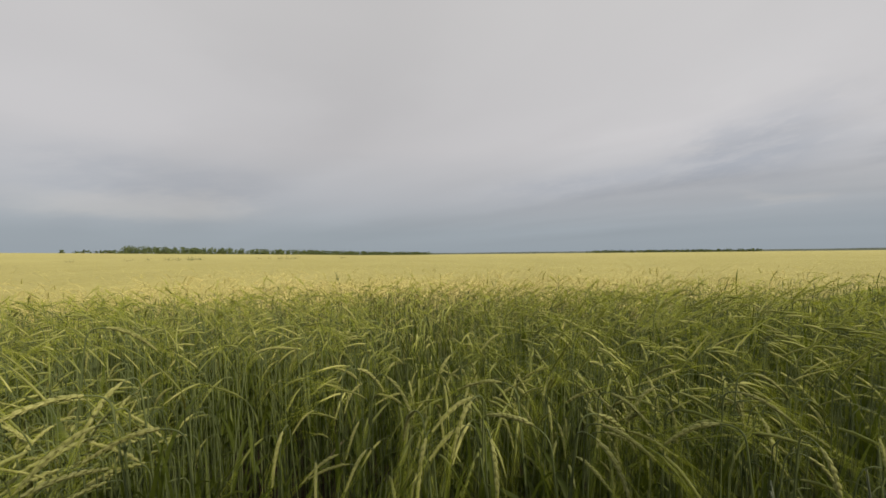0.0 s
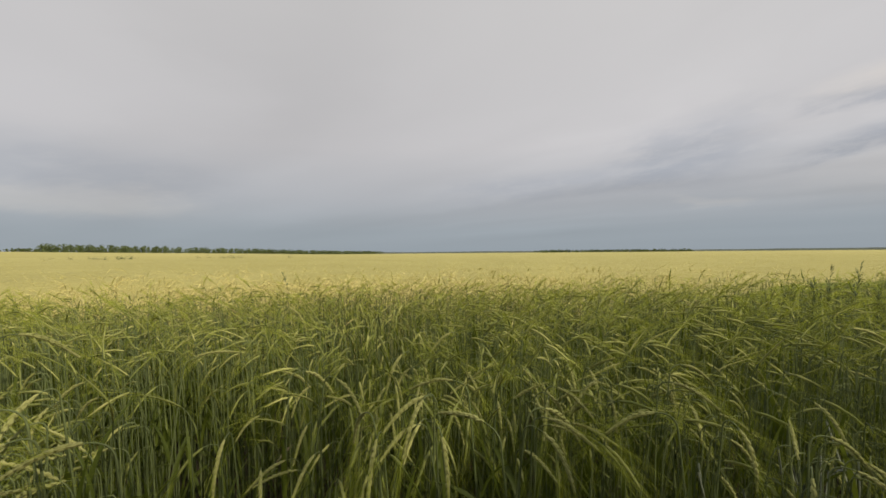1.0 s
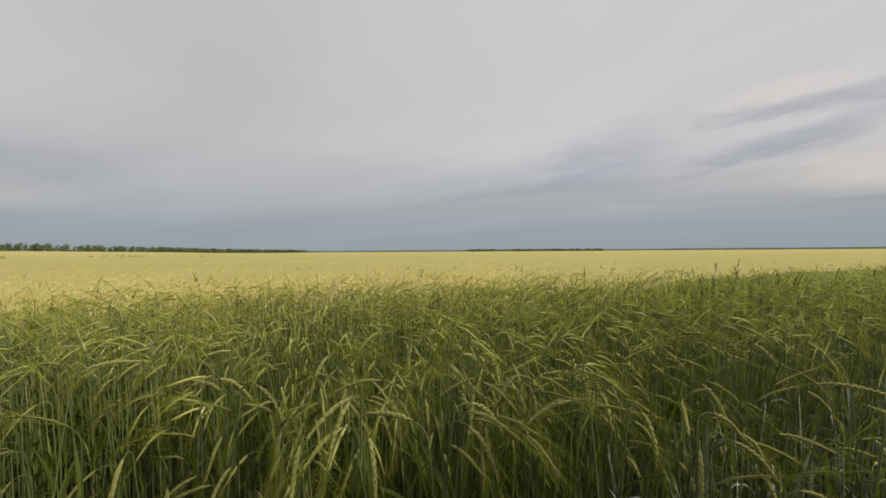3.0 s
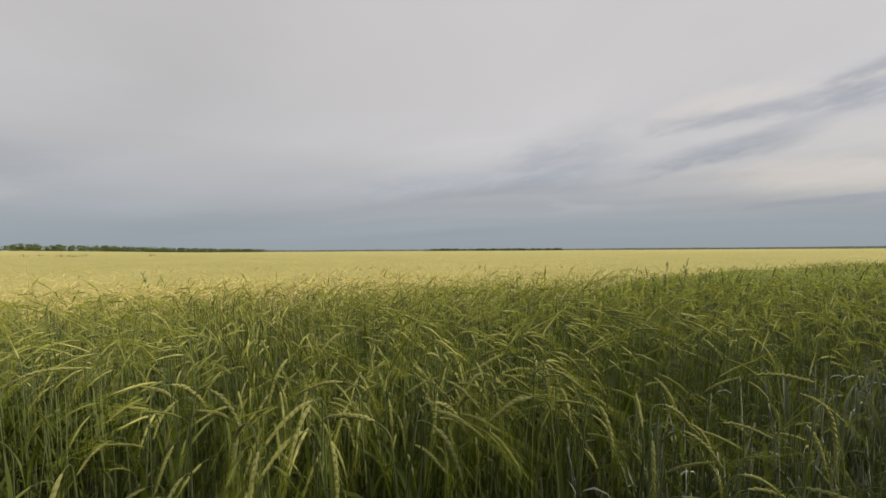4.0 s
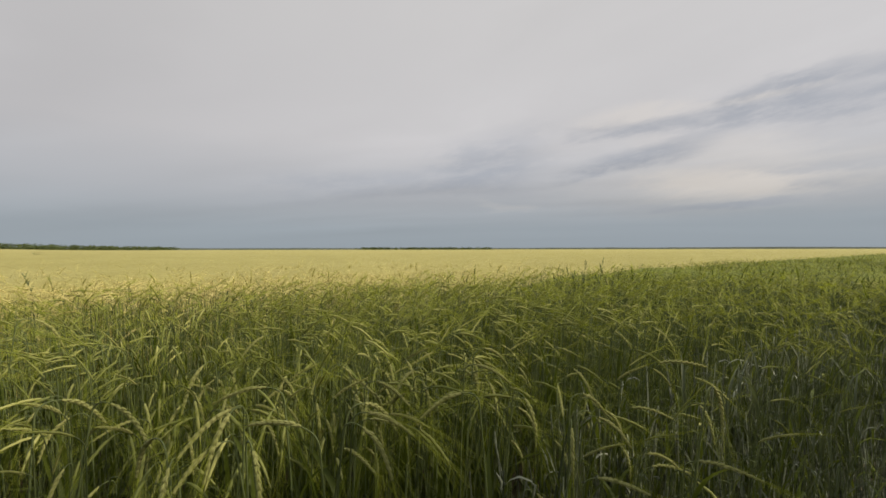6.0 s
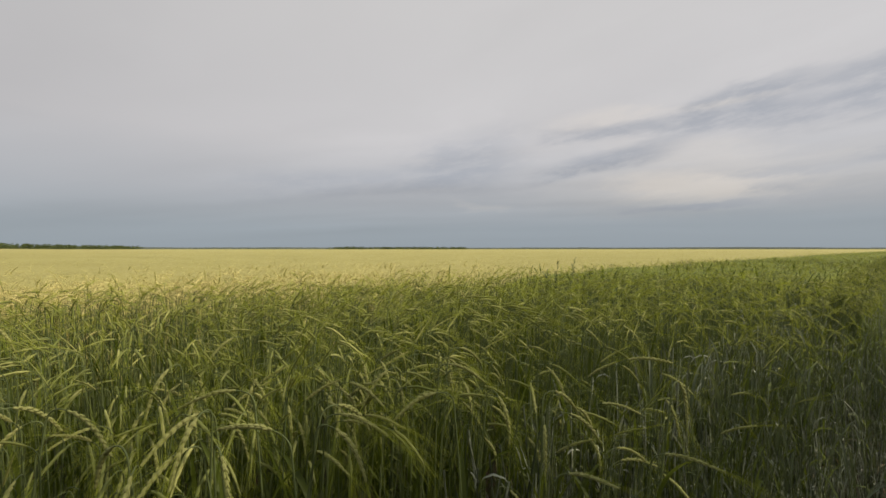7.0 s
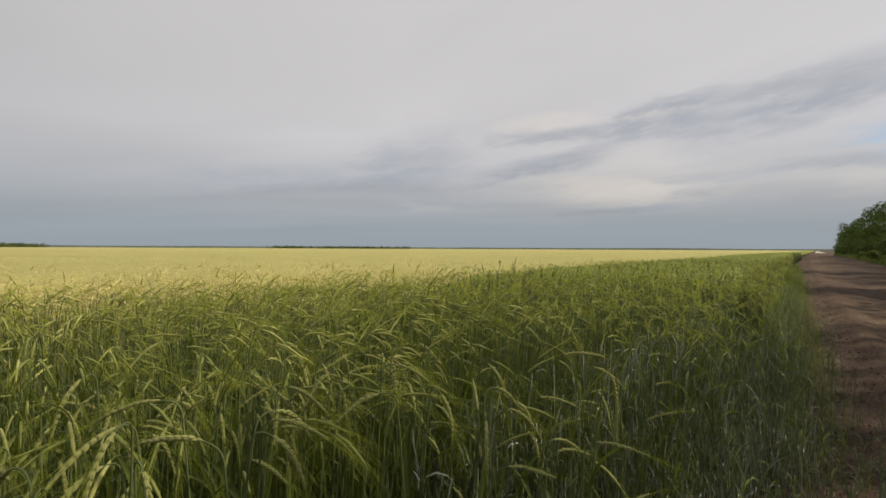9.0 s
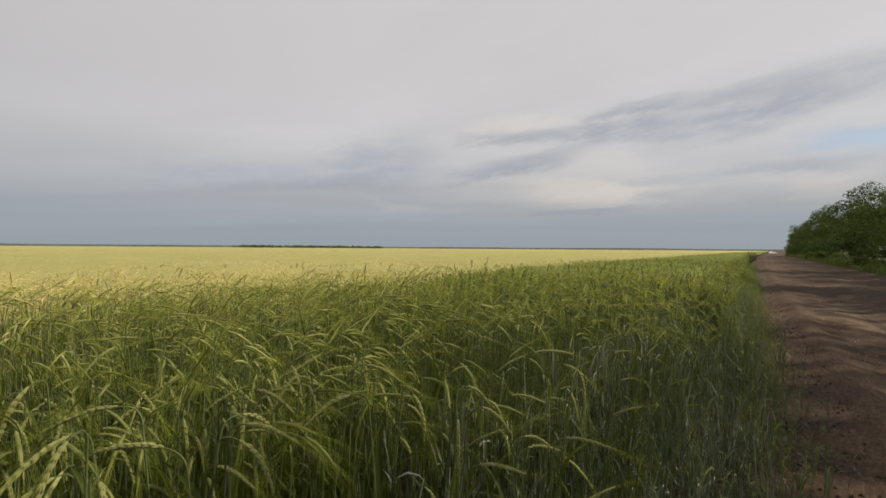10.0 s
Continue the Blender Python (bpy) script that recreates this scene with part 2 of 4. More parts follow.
# ---------------------------------------------------------------- mesh arithmetic
class Quads:
    """Vertices, four-cornered faces and a material number for each face, as arrays."""

    def __init__(self, v=None, q=None, m=None):
        self.v = np.zeros((0, 3)) if v is None else v
        self.q = np.zeros((0, 4), int) if q is None else q
        self.m = np.zeros(len(self.q), int) if m is None else m

    def join(self, *others):
        for o in others:
            self.q = np.concatenate((self.q, o.q + len(self.v)))
            self.v = np.concatenate((self.v, o.v))
            self.m = np.concatenate((self.m, o.m))
        return self

    def paint(self, k):
        self.m = np.full(len(self.q), k)
        return self


def join_all(pieces):
    """Many arrays into one, in one go."""
    counts = np.cumsum([0] + [len(p.v) for p in pieces])
    return Quads(np.concatenate([p.v for p in pieces]), np.concatenate([p.q + c for p, c in zip(pieces, counts)]), np.concatenate([p.m for p in pieces]))


def scatter(base, x, y, z, turn, size, tall=None):
    """Copies of one array at many places, turned about z and scaled."""
    x, y, z, turn, size = (np.asarray(a, float)[:, None] for a in (x, y, z, turn, size))
    tall = size if tall is None else np.asarray(tall, float)[:, None]
    c, s = np.cos(turn), np.sin(turn)
    vx, vy, vz = base.v[None, :, 0] * size, base.v[None, :, 1] * size, base.v[None, :, 2] * tall
    v = np.stack((vx * c - vy * s + x, vx * s + vy * c + y, vz + z), 2).reshape(-1, 3)
    q = (base.q[None] + (np.arange(len(x)) * len(base.v))[:, None, None]).reshape(-1, 4)
    return Quads(v, q, np.tile(base.m, len(x)))


def mesh_of(name, quads, materials, smooth=True):
    me = bpy.data.meshes.new(name)
    me.vertices.add(len(quads.v))
    me.vertices.foreach_set("co", quads.v.astype(np.float32).ravel())
    me.loops.add(len(quads.q) * 4)
    me.loops.foreach_set("vertex_index", quads.q.astype(np.int32).ravel())
    me.polygons.add(len(quads.q))
    me.polygons.foreach_set("loop_start", np.arange(0, len(quads.q) * 4, 4, dtype=np.int32))
    for mt in materials:
        me.materials.append(mt)
    me.polygons.foreach_set("material_index", quads.m.astype(np.int32))
    if smooth:
        me.polygons.foreach_set("use_smooth", np.ones(len(quads.q), bool))
    me.update(calc_edges=True)
    return me


def part(name, quads, material, parent, label=""):
    ob = new(name, mesh_of(name, quads, [material] if not isinstance(material, (list, tuple)) else material))
    ob.parent = parent
    return tagged(ob, label)


def frame_along(path):
    """Tangent and two side directions at each point of a path."""
    t = np.gradient(path, axis=0)
    t /= np.linalg.norm(t, axis=1)[:, None] + 1e-9
    a = np.cross(t, (0.13, 0.99, 0.05))
    a /= np.linalg.norm(a, axis=1)[:, None] + 1e-9
    return t, a, np.cross(t, a)


def tube(path, radius, sides):
    path = np.asarray(path, float)
    radius = np.broadcast_to(np.asarray(radius, float), (len(path),))
    _, a, b = frame_along(path)
    ang = np.arange(sides) * 2 * math.pi / sides
    v = path[:, None] + radius[:, None, None] * (np.cos(ang)[None, :, None] * a[:, None] + np.sin(ang)[None, :, None] * b[:, None])
    i, j = np.meshgrid(np.arange(len(path) - 1), np.arange(sides), indexing="ij")
    k = (j + 1) % sides
    q = np.stack((i * sides + j, i * sides + k, (i + 1) * sides + k, (i + 1) * sides + j), -1).reshape(-1, 4)
    return Quads(v.reshape(-1, 3), q)


def ribbon(path, width, side, keel=0.0):
    """A leaf blade: two strips that meet in a keel, or one flat strip."""
    path, side = np.asarray(path, float), np.asarray(side, float)
    width = np.asarray(width, float)[:, None]
    t, _, _ = frame_along(path)
    up = np.cross(t, side)
    n = len(path)
    if keel:
        v = np.concatenate((path - side * width / 2 + up * width * keel, path, path + side * width / 2 + up * width * keel))
        q = [(i, i + 1, n + i + 1, n + i) for i in range(n - 1)] + [(n + i, n + i + 1, 2 * n + i + 1, 2 * n + i) for i in range(n - 1)]
    else:
        v = np.concatenate((path - side * width / 2, path + side * width / 2))
        q = [(i, i + 1, n + i + 1, n + i) for i in range(n - 1)]
    return Quads(v, np.array(q))


# ---------------------------------------------------------------- barley
def culm(rng, height, lean, nod, steps, ear=0.1):
    """The way of a stalk that leans towards +x and arches over at its top; returns the stem's and the ear's points."""
    neck = 0.05
    total = height + neck + ear
    bends = max(4, steps // 2 + 1)
    s = np.concatenate((np.linspace(0, height, steps), height + np.linspace(0, neck, bends)[1:], height + neck + np.linspace(0, ear, bends)[1:]))
    k = np.clip((s - height) / neck, 0, 1)
    e = np.clip((s - height - neck) / ear, 0, 1)
    tilt = lean * np.clip(s / height, 0, 1) ** 1.5 + (nod - lean) * (0.72 * k * k * (3 - 2 * k) + 0.36 * np.sin(e * 1.4))
    sway = rng.uniform(-0.05, 0.05)
    ds = np.diff(s, prepend=0)
    x, z = np.cumsum(ds * np.sin(tilt)), np.cumsum(ds * np.cos(tilt))
    y = sway * np.sin(s / total * 5)
    path = np.stack((x, y * s, z), 1)
    at = steps + bends - 2
    return path[:at + 1], path[at:]


def blade(rng, root, length, width, steps, keel=0.25, hang=(0.5, 2.4)):
    """A leaf that rises from the stem, arches over and hangs."""
    az = rng.uniform(0, 2 * math.pi)
    start, end = rng.uniform(0.08, 0.35), rng.uniform(*hang)
    u = np.linspace(0, 1, steps)
    tilt = start + (end - start) * u ** rng.uniform(1.2, 2.4)
    d = length / (steps - 1)
    r, z = np.cumsum(np.sin(tilt) * d) - np.sin(start) * d, np.cumsum(np.cos(tilt) * d) - np.cos(start) * d
    path = np.stack((root[0] + r * math.cos(az), root[1] + r * math.sin(az), root[2] + z), 1)
    twist = u * rng.uniform(-1.4, 1.4)
    side = np.stack((-math.sin(az) * np.cos(twist), math.cos(az) * np.cos(twist), np.sin(twist)), 1)
    w = width * np.clip(np.sin(math.pi * (0.12 + 0.88 * u) ** 0.8), 0.06, 1)
    return ribbon(path, w, side, keel)


def spindle(at, way, side, length, fat, sides=4):
    """One grain: a pointed, slightly flattened body."""
    rings = np.array((0.0, 0.3, 0.7, 1.0))
    r = np.array((0.25, 1.0, 0.75, 0.12)) * fat
    path = at + rings[:, None] * way * length
    b = np.cross(way, side)
    ang = np.arange(sides) * 2 * math.pi / sides
    v = path[:, None] + r[:, None, None] * (np.cos(ang)[None, :, None] * side + 0.75 * np.sin(ang)[None, :, None] * b)
    i, j = np.meshgrid(np.arange(3), np.arange(sides), indexing="ij")
    k = (j + 1) % sides
    q = np.stack((i * sides + j, i * sides + k, (i + 1) * sides + k, (i + 1) * sides + j), -1).reshape(-1, 4)
    return Quads(v.reshape(-1, 3), q)


def ear_points(line, n):
    u = np.linspace(0, len(line) - 1, n)
    return np.stack([np.interp(u, np.arange(len(line)), line[:, k]) for k in range(3)], 1)


def bristle(rng, start, way, side, long, width):
    """One awn: a hair-thin ribbon that runs on from its grain and sags a little."""
    u = np.linspace(0, 1, 4)[:, None]
    line = start + way * long * u + np.array((0, 0, -0.018)) * u * u + rng.normal(0, 0.006, 3) * u * u
    return ribbon(line, np.array((1.0, 0.85, 0.6, 0.25)) * width, np.broadcast_to(side, (4, 3)))


def full_ear(rng, line):
    """Six rows of grains round the spindle, plump at the neck and slimmer at the tip, and a long awn from most."""
    nodes = 19
    p = ear_points(line, nodes)
    t, a, b = frame_along(p)
    turn = rng.uniform(0, math.pi)
    grains, awns = [tube(p, 0.0022, 4)], []
    for i in range(nodes - 1):
        plump = np.interp(i / (nodes - 1), (0, 0.12, 0.6, 1), (0.7, 1.0, 0.92, 0.55)) * rng.uniform(0.92, 1.06)
        for row in (-1, 0, 1):
            ang = turn + (i % 2) * math.pi + row * 0.98
            out = math.cos(ang) * a[i] + math.sin(ang) * b[i]
            way = t[i] * 0.97 + out * 0.19 + rng.normal(0, 0.02, 3)
            way /= np.linalg.norm(way)
            side = np.cross(way, out)
            side /= np.linalg.norm(side)
            grains.append(spindle(p[i] + out * 0.0013 * plump, way, side, 0.0120 * plump, 0.0027 * plump))
            if rng.random() < 0.36:
                d = way - out * rng.uniform(0.02, 0.22) + rng.normal(0, 0.055, 3)
                d /= np.linalg.norm(d)
                awns.append(bristle(rng, p[i] + way * 0.011, d, side, rng.uniform(0.09, 0.15), 0.00040))
    return join_all(grains), join_all(awns)


def barley_plant(seed, height, lean, nod):
    """One stalk with its leaves and its nodding ear."""
    rng = np.random.default_rng(seed)
    thing = new("barley_plant")
    thing.empty_display_size = 0.05
    stalk, line = culm(rng, height, lean, nod, 12, rng.uniform(0.088, 0.108))
    r = np.interp(np.linspace(0, 1, len(stalk)), (0, 0.6, 1), (0.0024, 0.0018, 0.0010))
    part("stem", tube(stalk, r, 5), STEM, thing)
    for f in (0.30, 0.50, 0.68):
        k = int(f * 12)
        part("leaf", blade(rng, stalk[k], rng.uniform(0.16, 0.28), rng.uniform(0.010, 0.016), 8, 0.25, (0.25, 1.7)), DRY if f < 0.4 and rng.random() < 0.35 else LEAF, thing)
    grains, awns = full_ear(rng, line)
    head = part("ear", grains, EAR, thing, "pale green nodding ear of grain")
    part("beard", awns, AWN, head, "long fine bristles")
    tagged(thing, "green barley stalk with a pale nodding bearded ear", "barley plant", "barley at the field's edge")
    return thing, np.concatenate((stalk, line))[np.argmax(np.concatenate((stalk, line))[:, 2])]


def simple_barley(seed, height, lean, nod, level):
    """The same stalk with fewer faces, as one array: 0 stem, 1 leaf, 2 ear, 3 awn."""
    rng = np.random.default_rng(seed)
    steps, sides, leaves, rings, bristles = ((4, 3, 2, 7, 24), (3, 3, 1, 4, 13), (2, 3, 0, 2, 3), (6, 3, 3, 13, 17))[level]
    stalk, line = culm(rng, height, lean, nod, steps, rng.uniform(0.085, 0.112))
    fat = (1.0, 1.25, 2.0, 1.0)[level]
    out = Quads()
    if level == 2:
        side = np.broadcast_to((0.0, 1.0, 0.0), (len(stalk), 3))
        out.join(ribbon(stalk[-3:], np.full(3, 0.006), side[-3:]).paint(0))
    else:
        out.join(tube(stalk, np.linspace(0.0021, 0.0012, len(stalk)) * fat, sides).paint(0))
    for k in range(leaves):
        f = rng.uniform(0.25, 0.7) if level != 2 else 0.6
        at = stalk[min(int(f * steps), len(stalk) - 2)]
        out.join(blade(rng, at, rng.uniform(0.13, 0.25), rng.uniform(0.007, 0.0125) * fat, 4 if level in (1, 2) else 5, 0.0, (0.25, 1.7)).paint(1))
    if level in (0, 3) and seed % 10 in (1, 4, 8):
        return out
    p = ear_points(line, rings)
    f = np.linspace(0, 1, rings)
    r = np.interp(f, (0, 0.12, 0.6, 1), (0.0022, 0.0041, 0.0037, 0.0013)) * np.where(np.arange(rings) % 2, 1.0, 0.84 if level == 3 else 0.95) * (1.0, 1.2, 2.0, 1.0)[level] * (0.6 if seed % 5 == 0 else 1.0)
    out.join(tube(p, r, (4, 3, 3, 6)[level]).paint(2))
    t, a, b = frame_along(p)
    for i in range(bristles):
        k = rng.integers(0, rings)
        o = rng.uniform(0, 2 * math.pi)
        way = t[k] + 0.15 * (math.cos(o) * a[k] + math.sin(o) * b[k]) + rng.normal(0, 0.05, 3)
        side = np.cross(way, rng.normal(size=3))
        side /= np.linalg.norm(side)
        if level == 3:
            out.join(bristle(rng, p[k], way, side, rng.uniform(0.09, 0.15), 0.00050).paint(3))
        else:
            u = np.linspace(0, 1, 2)[:, None]
            out.join(ribbon(p[k] + way * u * rng.uniform(0.05, 0.085), np.array((0.0009, 0.0004)) * (1.0, 1.25, 4, 1)[level], np.broadcast_to(side, (2, 3))).paint(3))
    return out


def nod_field(x, y):
    """Which way the ears hang: out over the edge, swinging from west to east along it, with patches that the wind has turned."""
    s, _ = unplan(np.asarray(x), np.asarray(y))
    patch = np.array([0.9 * noise.noise((a * 0.7, b * 0.7, 3.1)) + 0.7 * noise.noise((a * 1.9, b * 1.9, 7.7)) for a, b in zip(x, y)])
    return radians(-88) + radians(58) * np.tanh((s - 0.25) / 0.7) + patch


def crown_height(x, y):
    """Slow waves in the height of the stand."""
    return np.array([1.0 + 0.07 * noise.noise((a * 0.45, b * 0.45, 0.3)) + 0.04 * noise.noise((a * 1.7, b * 1.7, 5.3)) for a, b in zip(x, y)])


NEAR, MID, FAR_R, OUT = 1.42, 5.0, 16.0, 62.0


def sow(rng, n, r0, r1, az0=-56.0, az1=94.0):
    """Even random places in a ring round the viewpoint, inside the field."""
    r = np.sqrt(rng.uniform(r0 * r0, r1 * r1, n))
    a = np.radians(rng.uniform(az0, az1, n))
    x, y = r * np.sin(a), r * np.cos(a)
    s, w = unplan(x, y)
    keep = w - bend(s) > EDGE + 0.16 * rng.random(n) - 0.05
    return x[keep], y[keep]


def open_patch(rng, x, y):
    """A thin place at the field's corner, where one looks down between the stalks."""
    a, r = np.degrees(np.arctan2(x, y)), np.hypot(x, y)
    gone = ((a > -30) & (a < -3) & (r < 1.42) & (rng.random(len(x)) < 0.6)) | ((a > -27) & (a < -14) & (r < 1.72) & (rng.random(len(x)) < 0.88))
    return x[~gone], y[~gone]


def edge_thin(rng, x, y):
    """The stand is lower at its very edge."""
    s, w = unplan(x, y)
    d = w - bend(s) - EDGE
    return 0.88 + 0.12 * np.clip(d / 0.5, 0, 1)


# ears that stand out along the edge: bearing, drop below the eye per metre, distance, and how far the ear reaches sideways and down
OUTSTANDING = [
    (6.6, 0.302, 0.95, -0.10, 0.03), (2.8, 0.328, 0.82, -0.03, 0.08), (4.7, 0.345, 0.83, -0.06, 0.04), (10.1, 0.381, 0.76, -0.08, 0.01),
    (4.2, 0.425, 0.75, -0.05, 0.03), (6.9, 0.410, 0.78, 0.01, 0.09), (-2.4, 0.368, 0.82, -0.02, 0.08), (-1.1, 0.422, 0.77, -0.01, 0.08),
    (1.6, 0.233, 1.15, -0.03, 0.08), (-12.0, 0.273, 1.05, 0.06, 0.07), (-41.0, 0.260, 0.84, -0.09, 0.02), (-39.5, 0.310, 0.82, -0.07, 0.05),
    (-33.7, 0.332, 0.80, -0.08, 0.04), (-38.8, 0.130, 1.25, 0.07, 0.05), (-35.8, 0.233, 1.00, -0.04, 0.07), (-45.4, 0.375, 0.80, 0.08, 0.02),
    (-22.3, 0.209, 1.36, 0.09, 0.00), (-9.6, 0.286, 1.00, 0.04, 0.07), (61.8, 0.276, 1.07, 0.01, 0.09), (54.5, 0.493, 0.80, 0.09, 0.00),
    (65.3, 0.422, 0.90, 0.09, 0.00), (17.5, 0.348, 0.85, 0.05, 0.07), (18.5, 0.405, 0.74, 0.04, 0.08), (21.3, 0.369, 0.85, 0.08, 0.04),
    (35.7, 0.233, 1.25, 0.06, 0.06), (7.5, 0.187, 1.53, -0.06, 0.06), (33.1, 0.343, 0.85, -0.08, 0.05), (49.1, 0.335, 1.00, 0.05, 0.07),
    (40.2, 0.336, 1.00, 0.02, 0.09), (26.6, 0.276, 1.05, -0.05, 0.07), (59.0, 0.227, 1.30, 0.09, 0.01), (46.7, 0.388, 0.90, 0.00, 0.09),
    (35.7, 0.268, 1.09, 0.08, 0.04), (-14.4, 0.114, 1.90, 0.05, 0.08)]


def build_near_plants():
    """The stalks that stand nearest the viewpoint, each a thing of its own."""
    rng = np.random.default_rng(5)
    for i, (az, drop, r, side, down) in enumerate(OUTSTANDING):
        nod = math.acos(max(-0.99, min(0.1, -down / 0.092)))
        across = max(-0.97, min(0.97, side / (0.095 * max(0.3, math.sin(nod)))))
        a = radians(az)
        # the ear hangs partly towards the viewpoint
        gx, gy = math.cos(a) * across, -math.sin(a) * across
        rest = math.sqrt(1 - across * across) * (-1 if i % 3 else 1)
        gx, gy = gx + math.sin(a) * rest, gy + math.cos(a) * rest
        thing, top = barley_plant(300 + i, 0.87, radians(5), nod)
        size = (EYE - r * drop) / top[2]
        x, y = r * math.sin(a) - gx * top[0] * size, r * math.cos(a) - gy * top[0] * size
        thing.matrix_basis = pose(x, y, 0, 0, 0, math.degrees(math.atan2(gy, gx))) @ Matrix.Scale(size, 4)
    kinds = []
    for i in range(14):
        kinds.append((0.83 + 0.022 * (i % 5), radians(1 + 2 * (i % 4)), radians((62, 150, 112, 138, 160, 98)[i % 6] + 5 * (i % 3))))
    x, y = open_patch(rng, *sow(rng, 420, 0.94, NEAR, -54, 74))
    along, across = unplan(x, y)
    some = (along < 0.5) | (across > EDGE + 0.6) | (rng.random(len(x)) < 0.25)
    a, r = np.degrees(np.arctan2(x, y)), np.hypot(x, y)
    some &= (a < -4) | (a > 14) | (r > 1.15)
    x, y = x[some], y[some]
    turn, tall, low = nod_field(x, y), crown_height(x, y), edge_thin(rng, x, y)
    spots = []
    for i in range(min(len(x), 200)):
        m = pose(x[i], y[i], 0, 0, 0, math.degrees(turn[i] + rng.normal(0, 0.7))) @ Matrix.Scale(tall[i] * low[i] * rng.uniform(0.88, 1.02), 4)
        spots.append((int(rng.integers(0, len(kinds))), m))
    for k, kind in enumerate(kinds):
        mine = [m for j, m in spots if j == k]
        if not mine:
            continue
        first, _ = barley_plant(40 + k, *kind)
        for m in mine[1:]:
            copy_thing(first, m)
        first.matrix_basis = mine[0]


def build_stand(name, label, level, places, materials, seed, stretch=(0.86, 1.02), thin=False):
    """The rest of the stand, too many stalks to count: one object."""
    rng = np.random.default_rng(seed)
    x, y = places
    turn = nod_field(x, y) + rng.normal(0, 1, len(x)) * (0.6 if level == 3 else 1.3)
    size = crown_height(x, y) * edge_thin(rng, x, y) * rng.uniform(*stretch, len(x))
    z = terrain(x, y)
    kinds = 24
    which = rng.integers(0, kinds, len(x))
    if thin:
        # few stalks bear ears at the corner by the road
        s, w = unplan(x, y)
        few = (s > 0.55) & (w - bend(s) < EDGE + 0.65) & (rng.random(len(x)) < 0.75)
        which[few] = np.array((1, 4, 8, 11, 14, 18, 21))[rng.integers(0, 7, few.sum())]
    pieces = []
    for k in range(kinds):
        base = simple_barley(seed * 100 + k, rng.uniform(0.83, 0.93), radians(rng.uniform(1, 7) if level == 3 else rng.uniform(1, 6)), radians((rng.uniform(35, 70) if level == 3 else rng.uniform(45, 75), rng.uniform(135, 165), rng.uniform(90, 120), rng.uniform(120, 150), rng.uniform(100, 140))[k % 5]), level)
        on = which == k
        if on.any():
            pieces.append(scatter(base, x[on], y[on], z[on], turn[on], size[on]))
    ob = new(name, mesh_of(name, join_all(pieces), materials))
    return tagged(ob, label, "barley crop", "", "stuff")


def in_strip(x, y, rng):
    s, w = unplan(x, y)
    wave = np.array([noise.noise((a * 0.25, b * 0.25, 1.0)) for a, b in zip(x, y)])
    return w - bend(s) < STRIP + 0.5 * wave + rng.normal(0, 0.55, len(x))


def build_crop():
    rng = np.random.default_rng(11)
    green, ripe = [STEM, LEAF, EAR_SOFT, AWN], [STEM_RIPE, LEAF_RIPE, EAR_RIPE, AWN_RIPE]
    x, y = open_patch(rng, *sow(rng, 620, 0.98, NEAR))
    x2, y2 = open_patch(rng, *sow(rng, 2300, NEAR, 2.6))
    x, y = np.concatenate((x, x2)), np.concatenate((y, y2))
    build_stand("barley_edge", "dense green bearded barley at the very edge of the field", 3, (x, y), green, 27, thin=True)
    x, y = sow(rng, 8200, 2.6, MID)
    on = in_strip(x, y, rng)
    build_stand("barley_stand", "dense green bearded barley standing along the field's edge", 0, (x[on], y[on]), green, 21)
    build_stand("ripening_barley", "ripening straw-yellow bearded barley behind the green edge", 0, (x[~on], y[~on]), ripe, 22)
    x, y = sow(rng, 4600, MID, 9.0)
    xs, ys = sow(rng, 9000, MID, FAR_R, 45, 94)
    on = in_strip(xs, ys, rng)
    x, y = np.concatenate((x, xs[on])), np.concatenate((y, ys[on]))
    s = MID + 75 * rng.random(2600) ** 1.8
    xs, ys = plan(s, EDGE - 0.05 + 0.5 * rng.random(2600) + bend(s))
    x, y = np.concatenate((x, xs)), np.concatenate((y, ys))
    on = in_strip(x, y, rng)
    build_stand("barley_strip", "green barley along the dirt road's side of the field", 1, (x[on], y[on]), green, 23)
    build_stand("ripening_field", "straw-yellow barley field running on to the skyline", 1, (x[~on], y[~on]), ripe, 24, (0.86, 0.99))
    x, y = sow(rng, 9500, 9.0, FAR_R)
    xs, ys = sow(rng, 11000, FAR_R, OUT)
    x, y = np.concatenate((x, xs)), np.concatenate((y, ys))
    s = FAR_R + 90 * rng.random(7000) ** 1.5
    xs, ys = plan(s, EDGE + (STRIP - EDGE) * rng.random(7000) + bend(s))
    x, y = np.concatenate((x, xs)), np.concatenate((y, ys))
    on = in_strip(x, y, rng)
    build_stand("far_barley_strip", "far green edge of the barley beside the road", 2, (x[on], y[on]), green, 25)
    # the stand goes on westwards along the road
    more = np.random.default_rng(13)
    xs, ys = sow(more, 4200, 1.1, 9.0, -100, -56)
    side = in_strip(xs, ys, more)
    build_stand("west_barley_strip", "green barley running on westwards along the road", 1, (xs[side], ys[side]), green, 28)
    build_stand("west_barley", "straw-yellow barley behind the green edge in the west", 1, (xs[~side], ys[~side]), ripe, 29, (0.86, 0.99))
    build_stand("far_barley", "far straw-yellow barley ears in soft light", 2, (x[~on], y[~on]), ripe, 26, (0.84, 0.96))


